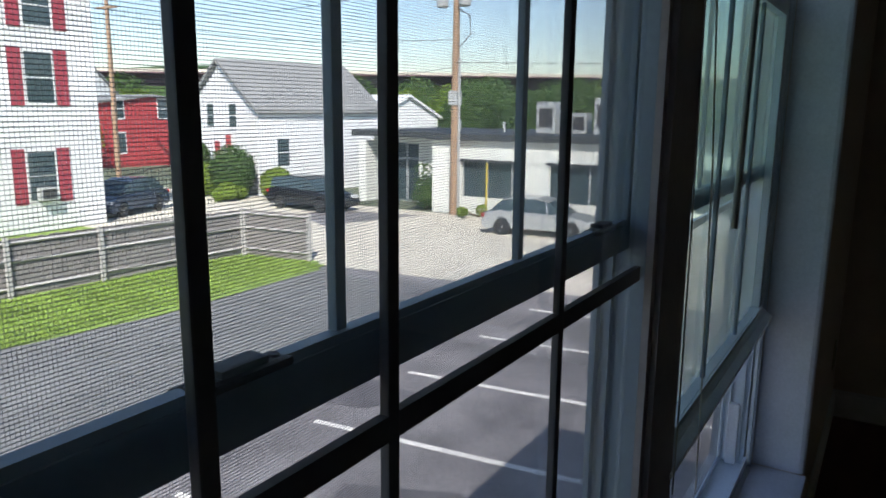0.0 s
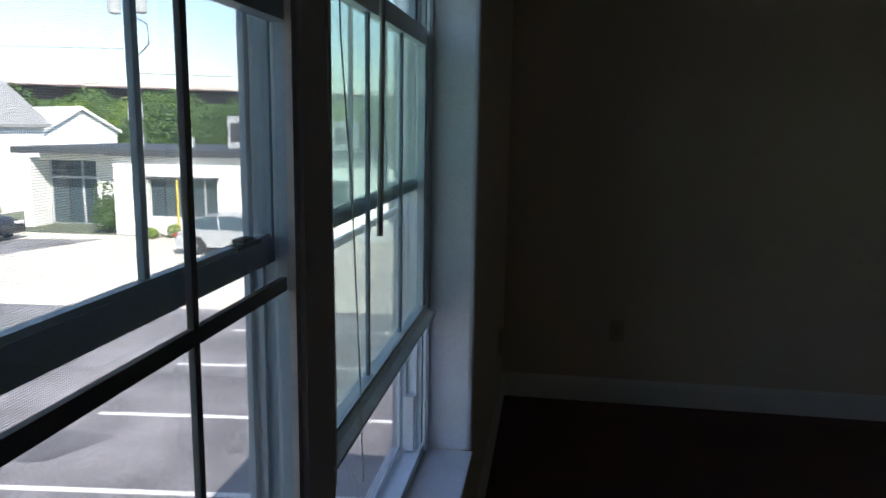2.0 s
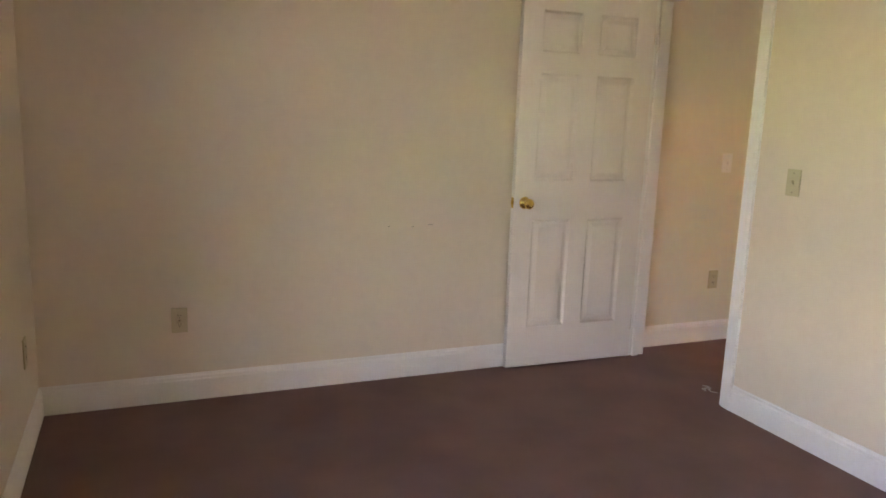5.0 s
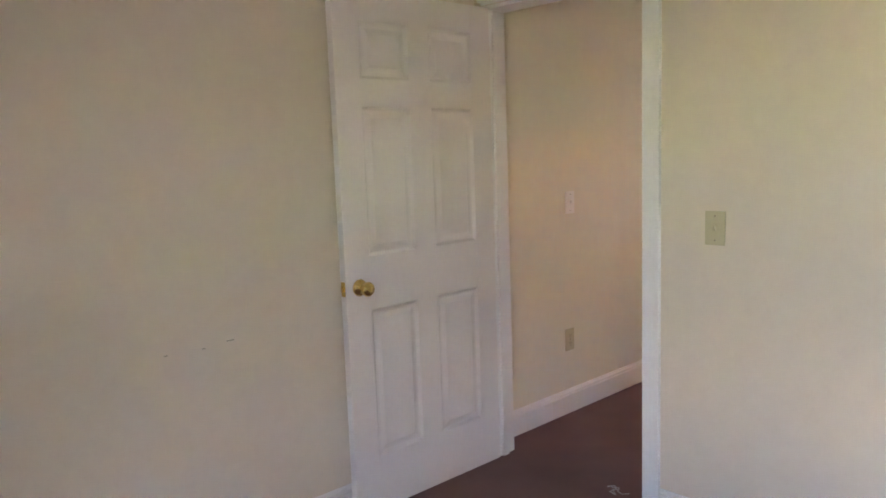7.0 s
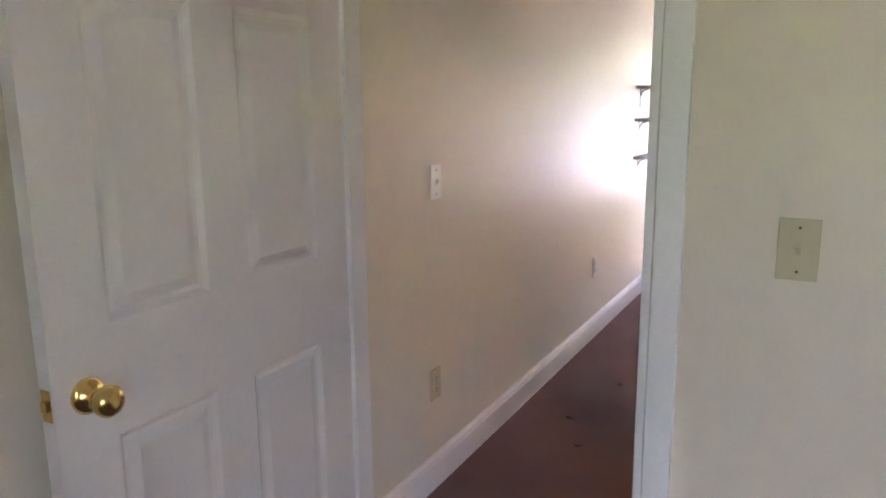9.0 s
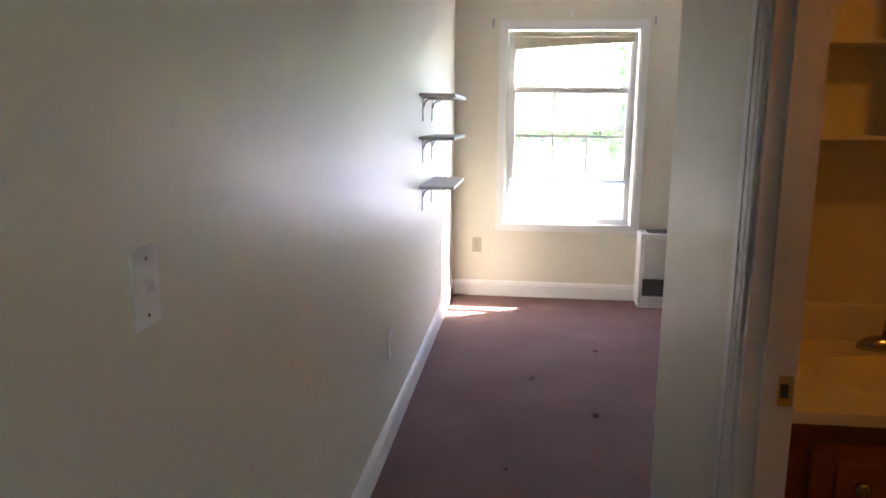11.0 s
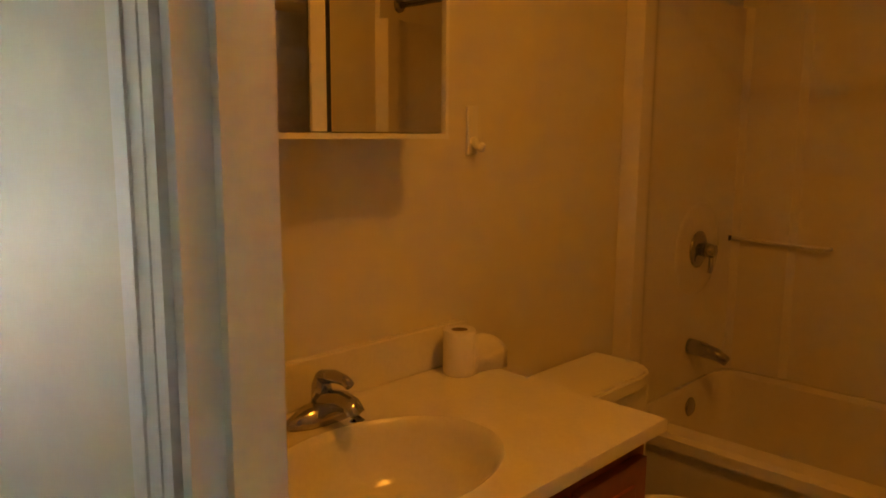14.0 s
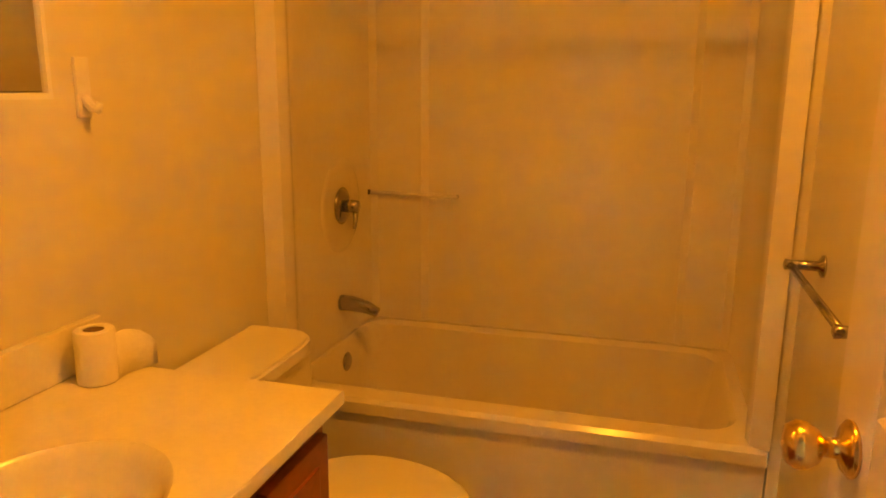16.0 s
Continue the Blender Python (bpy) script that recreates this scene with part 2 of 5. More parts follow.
def lathe(bm, profile, axis="z", at=(0, 0, 0), steps=20):
    """Turns a profile of (radius, height) round an axis through at."""
    turn = {"z": Matrix(), "x": Matrix.Rotation(radians(90), 4, "Y"), "-x": Matrix.Rotation(radians(-90), 4, "Y"),
            "y": Matrix.Rotation(radians(-90), 4, "X"), "-y": Matrix.Rotation(radians(90), 4, "X")}[axis]
    rings = []
    for r, h in profile:
        rings.append([bm.verts.new(Vector(at) + turn @ Vector((max(r, 1e-4) * math.cos(k * math.tau / steps), max(r, 1e-4) * math.sin(k * math.tau / steps), h))) for k in range(steps)])
    for a, b in zip(rings, rings[1:]):
        for k in range(steps):
            bm.faces.new((a[k], a[(k + 1) % steps], b[(k + 1) % steps], b[k]))
    bm.faces.new(rings[0][::-1])
    bm.faces.new(rings[-1])
    return bm


def tube(bm, pts, radius, steps=8):
    """A round rod along a line of points; radius may be one per point."""
    pts = [Vector(p) for p in pts]
    rad = radius if isinstance(radius, (list, tuple)) else [radius] * len(pts)
    rings = []
    for i, p in enumerate(pts):
        d = (pts[min(i + 1, len(pts) - 1)] - pts[max(i - 1, 0)]).normalized()
        u = d.orthogonal().normalized() if abs(d.z) > 0.95 else d.cross(Vector((0, 0, 1))).normalized()
        w = d.cross(u)
        rings.append([bm.verts.new(p + rad[i] * (u * math.cos(k * math.tau / steps) + w * math.sin(k * math.tau / steps))) for k in range(steps)])
    for a, b in zip(rings, rings[1:]):
        for k in range(steps):
            bm.faces.new((a[k], a[(k + 1) % steps], b[(k + 1) % steps], b[k]))
    bm.faces.new(rings[0][::-1])
    bm.faces.new(rings[-1])
    bmesh.ops.recalc_face_normals(bm, faces=bm.faces)
    return bm


def part(name, bm, material, parent=None, label="", smooth=False):
    me = bpy.data.meshes.new(name)
    bm.to_mesh(me)
    bm.free()
    me.materials.append(material)
    if smooth:
        me.shade_smooth() if smooth is True else me.shade_smooth()
        if smooth == "angle":
            me.set_sharp_from_angle(angle=radians(35))
    ob = new(name, me)
    ob.parent = parent
    if label:
        tagged(ob, label)
    return ob


def B():
    return bmesh.new()


def boxpart(name, dims, material, parent=None, label="", bevel=0.0):
    return part(name, box(B(), *dims, bevel=bevel), material, parent, label)


def thing(name, m, label, category, group=""):
    e = new(name)
    e.empty_display_size = 0.1
    e.matrix_basis = m
    return tagged(e, label, category, group)


def structure(ob, label, category=""):
    return tagged(ob, label, category, kind="structure")


# ---- the shell: walls, floors, ceilings ----
H = 2.44
X_C, X_C2 = 3.09, 3.21           # wall between the front room and the hall
Y_D = 0.06                       # long hall wall
Y_S, Y_S2 = -0.90, -0.985         # bathroom wall of the hall
X_BE = 4.775                     # bathroom's vanity wall
X_F = 4.99                       # where the hall opens into the back room
X_E = 8.578                      # back room's window wall
Y_BACK = -3.30                   # bathroom's back wall
ROOM_A_S = -5.6
BD0, BD1 = 3.515, 4.198           # bathroom doorway
AD0, AD1 = -0.855, -0.045        # front room doorway
DOOR_H = 2.05


def wall(name, boxes, material, label):
    bm = B()
    for b in boxes:
        box(bm, *b)
    return structure(part(name, bm, material), label, "wall")


WZ0, WZ1 = 0.55, 2.00
WY0, WY1 = -3.84, -1.932            # front room's window opening
wall("wall_window", [(-0.172, 0, 0.0, WY1, 0, H), (-0.172, 0, WY0, ROOM_A_S, 0, H), (-0.172, 0, WY0, WY1, 0, WZ0), (-0.172, 0, WY0, WY1, WZ1, H)],
     M_WALL, "beige painted drywall holding the pair of front windows")
wall("wall_north", [(-0.30, X_C, 0, 0.12, 0, H)], M_WALL, "plain beige painted wall of the front room")
wall("wall_partition", [(X_C, X_C2, 0.0, AD1, 0, H), (X_C, X_C2, AD0, ROOM_A_S, 0, H), (X_C, X_C2, AD0, AD1, DOOR_H, H)], M_WALL, "beige painted partition with a doorway to the hall")
wall("wall_south", [(-0.30, X_C2, ROOM_A_S, ROOM_A_S - 0.12, 0, H)], M_WALL, "plain beige painted wall closing the front room")
wall("wall_hall", [(X_C, X_E + 0.15, Y_D, Y_D + 0.12, 0, H)], M_WALL_HALL, "long cream satin painted wall of hall and back room")
wall("wall_bath_front", [(X_C2, BD0, Y_S2, Y_S, 0, H), (BD1, X_F, Y_S2, Y_S, 0, H), (BD0, BD1, Y_S2, Y_S, DOOR_H, H)], M_WALL_HALL, "cream satin wall with the bathroom doorway")
wall("wall_bath_side", [(X_BE, X_F, Y_S2, -3.62, 0, H)], M_WALL_HALL, "painted wall between bathroom and back room")
wall("wall_bath_back", [(X_C2, X_BE, Y_BACK - 0.12, Y_BACK, 0, H)], M_WALL_HALL, "painted wall behind the bathtub")
E0, E1, EZ0, EZ1 = -1.325, -0.330, 0.580, 2.07
wall("wall_east", [(X_E, X_E + 0.15, Y_D, E1, 0, H), (X_E, X_E + 0.15, E0, -3.4, 0, H), (X_E, X_E + 0.15, E0, E1, 0, EZ0), (X_E, X_E + 0.15, E0, E1, EZ1, H)],
     M_WALL_HALL, "cream painted wall around the back room window")
wall("wall_back_room_south", [(X_F, X_E + 0.15, -3.52, -3.40, 0, H)], M_WALL_HALL, "plain painted wall closing the back room")

structure(boxpart("floor", (0, X_E, ROOM_A_S, Y_D, -0.25, 0), M_CARPET), "reddish-brown cut pile carpet through rooms and hall", "floor")
structure(boxpart("floor_bath", (X_C2, X_BE, Y_BACK, Y_S2 + 0.06, 0.001, 0.006), M_VINYL), "beige vinyl bathroom floor", "floor")
structure(boxpart("ceiling_front", (-0.3, X_C2, ROOM_A_S, 0.12, H, H + 0.2), M_CEIL), "white textured ceiling of the front room", "ceiling")
structure(boxpart("ceiling_hall", (X_C2, X_E + 0.15, Y_S2, 0.18, H, H + 0.2), M_CEIL), "white ceiling of hall and back room", "ceiling")
structure(boxpart("ceiling_bath", (X_C2, X_BE, -3.62, Y_S2, H, H + 0.2), M_CEIL), "white bathroom ceiling", "ceiling")
structure(boxpart("ceiling_back", (X_BE, X_E + 0.15, -3.52, Y_S2, H, H + 0.2), M_CEIL), "white ceiling of the back room", "ceiling")
structure(boxpart("roof", (-0.3, X_E + 0.15, -9, 0.7, H + 0.2, H + 0.35), M_ROOFD), "flat roof over the flat", "roof")
structure(boxpart("house_wall_below", (-0.30, X_E + 0.15, -9, 0.7, -3.4, -0.26), M_SIDING), "outside wall of the storey below", "wall")


def base_run(name, a, b, side, h=0.13):
    """A baseboard with a moulded cap from a to b; side: unit vector into the room."""
    a, b, s = Vector((*a, 0)), Vector((*b, 0)), Vector((*side, 0))
    prof = ((0, 0), (0.015, 0), (0.015, h - 0.03), (0.012, h - 0.024), (0.012, h - 0.014), (0.006, h - 0.006), (0.005, h), (0, h))
    bm = B()
    lo = [bm.verts.new(a + s * u + Vector((0, 0, v))) for u, v in prof]
    hi = [bm.verts.new(b + s * u + Vector((0, 0, v))) for u, v in prof]
    bm.faces.new(lo)
    bm.faces.new(hi[::-1])
    for i in range(len(prof)):
        bm.faces.new((lo[i], hi[i], hi[(i + 1) % len(prof)], lo[(i + 1) % len(prof)]))
    bmesh.ops.recalc_face_normals(bm, faces=bm.faces)
    return structure(part(name, bm, M_TRIM), "white painted baseboard with a moulded top edge", "baseboard")


base_run("baseboard", (0.0, 0.0), (X_C, 0.0), (0, -1))
base_run("baseboard", (0.0, -0.016), (0.0, ROOM_A_S), (1, 0))
base_run("baseboard", (X_C, AD0 - 0.062), (X_C, ROOM_A_S), (-1, 0))
base_run("baseboard", (X_C2 + 0.02, Y_D), (X_E, Y_D), (0, -1))
base_run("baseboard", (X_E, Y_D - 0.016), (X_E, -3.4), (-1, 0), 0.125)
base_run("baseboard", (BD1 + 0.10, Y_S), (X_F, Y_S), (0, 1))
base_run("baseboard", (X_F, Y_S), (X_F, -3.4), (1, 0))


def casing(name, axis, face, out, a, b, top, w=0.06, sides="ab"):
    """Moulded door casing on a wall face. axis: the direction along the wall; out: +1 or -1, away from the wall."""
    bm = B()

    def strip(u0, u1, z0, z1, t):
        if axis == "y":
            box(bm, face, face + out * t, u0, u1, z0, z1)
        else:
            box(bm, u0, u1, face, face + out * t, z0, z1)
    for key, edge, s in (("a", a, -1), ("b", b, 1)):
        if key in sides:
            strip(edge + s * 0.004, edge + s * w * 0.30, 0, top + w * 0.3, 0.011)
            strip(edge + s * w * 0.30, edge + s * w * 0.62, 0, top + w * 0.62, 0.013)
            strip(edge + s * w * 0.62, edge + s * w, 0, top + w, 0.016)
    lo = a - (w if "a" in sides else 0)
    hi = b + (w if "b" in sides else 0)
    strip(a, b, top + 0.004, top + w * 0.3, 0.010)
    strip(a - w * 0.3, b + w * 0.3, top + w * 0.3, top + w * 0.62, 0.0127)
    strip(lo + w * 0.37, hi - w * 0.37, top + w * 0.62, top + w, 0.0157)
    return structure(part(name, bm, M_TRIM), "white moulded door casing", "trim")


casing("trim_front_door", "y", X_C, -1, AD0, AD1, DOOR_H, sides="a")
casing("trim_hall_side", "y", X_C2, 1, AD0, AD1, DOOR_H, w=0.05, sides="ab")
casing("trim_bath_door", "x", Y_S, 1, BD0, BD1, DOOR_H, w=0.075)


def jamb(name, dims_list, stop_list):
    bm = B()
    for d in dims_list + stop_list:
        box(bm, *d)
    return structure(part(name, bm, M_TRIM), "white painted door jamb with its stop", "door frame")


jamb("door_frame_front", [(X_C - 0.004, X_C2 + 0.004, AD0, AD0 + 0.016, 0, DOOR_H - 0.016), (X_C - 0.004, X_C2 + 0.004, AD1 - 0.016, AD1, 0, DOOR_H - 0.016), (X_C - 0.004, X_C2 + 0.004, AD0, AD1, DOOR_H - 0.016, DOOR_H)],
     [(X_C + 0.038, X_C + 0.075, AD0 + 0.016, AD0 + 0.028, 0, DOOR_H - 0.016), (X_C + 0.038, X_C + 0.075, AD1 - 0.028, AD1 - 0.016, 0, DOOR_H - 0.016)])
jamb("door_frame_bath", [(BD0, BD0 + 0.016, Y_S2 - 0.004, Y_S + 0.004, 0, DOOR_H - 0.016), (BD1 - 0.016, BD1, Y_S2 - 0.004, Y_S + 0.004, 0, DOOR_H - 0.016), (BD0, BD1, Y_S2 - 0.004, Y_S + 0.004, DOOR_H - 0.016, DOOR_H)],
     [(BD0 + 0.016, BD0 + 0.028, Y_S - 0.055, Y_S - 0.028, 0, DOOR_H - 0.016), (BD1 - 0.028, BD1 - 0.016, Y_S - 0.055, Y_S - 0.028, 0, DOOR_H - 0.016)])


# ---- doors ----
def six_panel_door(m, width, height, label, knob_metal, knob_z=0.93, group="doors", both=True):
    """Leaf in its own frame: hinge edge at x=0, knob edge at x=width, front face y=0, back y=0.035."""
    d = thing("door", m, label, "door", group)
    th, st = 0.035, 0.115
    mid0, mid1 = width / 2 - 0.055, width / 2 + 0.055
    rows = ((0.235, 0.835), (1.045, 1.61), (1.715, height - 0.115))
    bm = B()
    box(bm, 0, st, 0, th, 0.012, height, 0.002)
    box(bm, width - st, width, 0, th, 0.012, height, 0.002)
    for z0, z1 in ((0.012, rows[0][0]), (rows[0][1], rows[1][0]), (rows[1][1], rows[2][0]), (rows[2][1], height)):
        box(bm, st, width - st, 0.0004, th - 0.0004, z0, z1)
    for z0, z1 in rows:
        box(bm, mid0, mid1, 0.0004, th - 0.0004, z0, z1)
    part("door_leaf", bm, M_DOOR, d)
    for z0, z1 in rows:
        for x0, x1 in ((st, mid0), (mid1, width - st)):
            bm = B()
            for y0, s in ((0.0, 1), (th, -1)):
                # moulding ring sloping in, a flat, and the raised field
                def ring(a, ya, b, yb):
                    pa = [(x0 + a, z0 + a), (x1 - a, z0 + a), (x1 - a, z1 - a), (x0 + a, z1 - a)]
                    pb = [(x0 + b, z0 + b), (x1 - b, z0 + b), (x1 - b, z1 - b), (x0 + b, z1 - b)]
                    va = [bm.verts.new((u, y0 + s * ya, v)) for u, v in pa]
                    vb = [bm.verts.new((u, y0 + s * yb, v)) for u, v in pb]
                    for i in range(4):
                        q = (va[i], va[(i + 1) % 4], vb[(i + 1) % 4], vb[i])
                        bm.faces.new(q if s > 0 else q[::-1])
                    return vb
                ring(0, 0.0006, 0.012, 0.009)
                ring(0.012, 0.009, 0.022, 0.009)
                v = ring(0.022, 0.009, 0.042, 0.003)
                bm.faces.new(v if s > 0 else v[::-1])
            part("panel", bm, M_DOOR, d)
    kx = width - 0.062
    bm = B()
    if both:
        lathe(bm, [(0.032, 0.0), (0.033, 0.004), (0.026, 0.010), (0.012, 0.014), (0.011, 0.030), (0.020, 0.036), (0.027, 0.048), (0.028, 0.058), (0.022, 0.068), (0.008, 0.072)], "-y", (kx, 0, knob_z), 24)
    lathe(bm, [(0.032, 0.0), (0.033, 0.004), (0.026, 0.010), (0.012, 0.014), (0.011, 0.030), (0.020, 0.036), (0.027, 0.048), (0.028, 0.058), (0.022, 0.068), (0.008, 0.072)], "y", (kx, th, knob_z), 24)
    part("knob", bm, knob_metal, d, "round polished brass knob on a rosette", smooth=True)
    bm = B()
    box(bm, width - 0.001, width + 0.0015, 0.005, 0.030, knob_z - 0.028, knob_z + 0.028)
    box(bm, width, width + 0.008, 0.012, 0.023, knob_z - 0.009, knob_z + 0.009)
    part("latch", bm, knob_metal, d, "small brass latch plate")
    for z in (0.22, 1.03, 1.83):
        bm = B()
        box(bm, -0.002, 0.0005, 0.003, 0.033, z - 0.044, z + 0.044)
        tube(bm, [(-0.006, -0.005, z - 0.045), (-0.006, -0.005, z + 0.045)], 0.006, 10)
        part("hinge", bm, M_BRASS, d, "narrow brass butt hinge")
    return d


# front room door, opened back against the wall
six_panel_door(pose(3.086, -0.052, 0, 0, 0, 179.2), 0.81, 2.04, "white six-panel door standing open against the beige wall", M_BRASS, both=False)
# bathroom door, opened into the bathroom
six_panel_door(pose(3.436, Y_S2 - 0.03, 0, 0, 0, -86.3), 0.61, 2.03, "white six-panel bathroom door standing open beside the towel bar", M_BRASS, 0.985, both=False)


def strike(m, label):
    s = thing("strike_plate", m, label, "strike plate", "strike plates")
    boxpart("plate", (-0.016, 0.016, -0.0015, 0, -0.029, 0.029), M_BRASS, s, bevel=0.0005)
    boxpart("latch_hole", (-0.007, 0.007, -0.0024, -0.0016, -0.013, 0.013), M_DARKPL, s, "dark latch hole")


strike(pose(BD1 - 0.016, Y_S - 0.070, 0.905, 0, 0, -90), "brass strike plate on the white bathroom door jamb")
strike(pose(X_C + 0.018, AD0 + 0.016, 0.93, 0, 0, 180), "brass strike plate on the white front room door jamb")


# ---- windows ----
def window_unit(name, m, u0, u1, z0, z1, raise_by, munt_lo, munt_up, wire_step, label, locks=(), screen_top=None, stile=0.030, glass=None, munt_mat=None, cross=True, white=False, fr=0.055, h_lo=0.719, h_up=0.747, rail_up=0.031):
    """Double-hung window. u along the wall, v outward, both sashes the same height, the lower one raised."""
    w = structure(new(name), label, "window")
    w.matrix_basis = m
    # With munt_mat the frame and both sashes take the shade-darkened vinyl.
    low_mat, up_mat = (M_TRIM, M_TRIM) if white else (M_SASH_SHADED, M_SASH_UP_SHADED) if munt_mat else (M_RAIL, M_SASH_SHADED)
    depth, th, lip, screen = (0.215, 0.032, 0.018, 0.200) if white else (0.170, 0.024, 0.010, 0.160)
    bm = B()
    for a, b in ((u0, u0 + fr), (u1 - fr, u1)):
        box(bm, a, b, 0.100, depth, z0, z1)
        s = 1 if a == u0 else -1
        e = u0 + fr if s > 0 else u1 - fr
        for v in ((0.095, 0.137, 0.178) if white else (0.090, 0.1145, 0.145)):
            box(bm, e, e + s * lip, v - 0.004, v + 0.0035, z0 + 0.03, z1 - 0.03)
        box(bm, a if s > 0 else a + 0.02, (b - 0.02) if s > 0 else b, 0.084, 0.0995, z0, z1)
    box(bm, u0 + fr, u1 - fr, 0.100, depth, z1 - 0.035, z1)
    box(bm, u0 + fr, u1 - fr, 0.095, depth + 0.01, z0, z0 + 0.022)
    box(bm, u0 + fr, u1 - fr, 0.092, 0.0985, z0 + 0.022, z0 + 0.045)
    part("window_frame", bm, low_mat, w, "white vinyl frame with sash tracks")
    s0, s1 = u0 + fr + 0.003, u1 - fr - 0.003
    glass = glass or M_GLASS
    for key, lo, v, munts, hgt in (("lower_sash", z0 + 0.024 + raise_by, 0.100 if white else 0.092, munt_lo, h_lo), ("upper_sash", z1 - 0.002 - h_up, 0.140 if white else 0.1185, munt_up, h_up)):
        hi = lo + hgt
        bm = B()
        box(bm, s0, s0 + stile, v, v + th, lo, hi, 0.003)
        box(bm, s1 - stile, s1, v, v + th, lo, hi, 0.003)
        rail = (0.046 if locks else 0.026) if key == "lower_sash" else rail_up
        box(bm, s0 + stile, s1 - stile, v + 0.0005, v + th - 0.0005, lo, lo + rail)
        if key == "lower_sash":
            lift = bmesh.new()
            deep = 0.012 if locks else 0.026
            # a sloping ledge with a thin lip
            prism(lift, [(v - deep, lo - 0.004), (v - 0.0005, lo - 0.004), (v - 0.0005, lo + rail), (v - 0.004, lo + rail), (v - 0.005, lo + deep * 0.75), (v - deep * 0.45, lo + deep * 0.50),
                         (v - deep * 0.50, lo + deep * 0.42), (v - deep, lo + 0.003)], "x", s0, s1)
            part("lift_rail", lift, M_RAIL, w, "pale stepped bottom rail of the lower sash")
        else:
            box(bm, s0 + stile, s1 - stile, v + 0.002, v + 0.012, lo + rail, lo + rail + 0.006)
        box(bm, s0 + stile, s1 - stile, v + 0.0005, v + th - 0.0005, hi - 0.040, hi)
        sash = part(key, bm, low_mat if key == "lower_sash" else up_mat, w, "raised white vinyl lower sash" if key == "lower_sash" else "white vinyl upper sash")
        for u in munts:
            half = 0.0058 if key == "lower_sash" else 0.0048
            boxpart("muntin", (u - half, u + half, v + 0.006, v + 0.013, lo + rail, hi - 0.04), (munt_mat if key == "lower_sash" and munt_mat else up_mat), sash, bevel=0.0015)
        zc = (lo + rail + hi - 0.04) / 2
        if key == "lower_sash" and cross:
            us = [s0 + stile] + sorted(munts) + [s1 - stile]
            for a, b in zip(us, us[1:]):
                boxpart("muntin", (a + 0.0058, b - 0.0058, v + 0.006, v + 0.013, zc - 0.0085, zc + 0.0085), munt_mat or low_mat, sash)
        boxpart("pane", (s0 + stile, s1 - stile, v + 0.0165, v + 0.0175, lo + rail, hi - 0.04), glass, sash, "clear double-hung window glass")
        if key == "upper_sash":
            for u in locks:
                bm = B()
                box(bm, u - 0.034, u + 0.034, v - 0.002, v + 0.016, lo + rail + 0.0005, lo + rail + 0.006, 0.003)
                box(bm, u - 0.014, u + 0.018, v, v + 0.015, lo + rail + 0.006, lo + rail + 0.011, 0.003)
                lathe(bm, [(0.004, 0), (0.003, 0.0015)], "z", (u - 0.027, v + 0.007, lo + rail + 0.006), 10)
                lathe(bm, [(0.004, 0), (0.003, 0.0015)], "z", (u + 0.027, v + 0.007, lo + rail + 0.006), 10)
                part("sash_lock", bm, M_DARKPL, sash, "small sash lock on the meeting rail")
    if screen_top:
        boxpart("balance_block", (u1 - fr - 0.018, u1 - fr, 0.1165, 0.143, z0 + 0.024, z0 + 0.18), M_SILL, w, "pale sash balance cover", bevel=0.003)
    # insect screen: every wire is a thin strip of metal
    top = screen_top or z1 - 0.035
    bm = B()
    box(bm, s0, s0 + 0.014, screen - 0.004, screen + 0.004, z0 + 0.022, top)
    box(bm, s1 - 0.014, s1, screen - 0.004, screen + 0.004, z0 + 0.022, top)
    box(bm, s0 + 0.014, s1 - 0.014, screen - 0.004, screen + 0.004, z0 + 0.022, z0 + 0.036)
    box(bm, s0 + 0.014, s1 - 0.014, screen - 0.004, screen + 0.004, top - 0.014, top)
    frame_part = part("screen_frame", bm, low_mat, w, "thin screen frame")
    if wire_step:
        pts, faces = [], []
        a, b, c, d, t = s0 + 0.014, s1 - 0.014, z0 + 0.036, top - 0.014, 0.00030

        def wire(p, q, n):
            t = 0.00014 if n else 0.00027
            for du, dv in ((t, 0), (-t * 0.5, t * 0.87), (-t * 0.5, -t * 0.87)):
                for e in (p, q):
                    pts.append((e[0] + (du if n else 0), screen + dv, e[1] + (0 if n else du)))
            k = len(pts) - 6
            faces.extend([(k, k + 1, k + 3, k + 2), (k + 2, k + 3, k + 5, k + 4), (k + 4, k + 5, k + 1, k)])
        for i in range(int((b - a) / wire_step)):
            wire((a + i * wire_step, c), (a + i * wire_step, d), True)
        for i in range(int((d - c) / wire_step)):
            wire((a, c + i * wire_step), (b, c + i * wire_step), False)
        me = bpy.data.meshes.new("screen_mesh")
        me.from_pydata(pts, [], faces)
        me.materials.append(M_WIRE)
        s = new("screen_mesh", me)
        s.parent = w
        tagged(s, "fine grey insect screen mesh", kind="stuff")
    return w


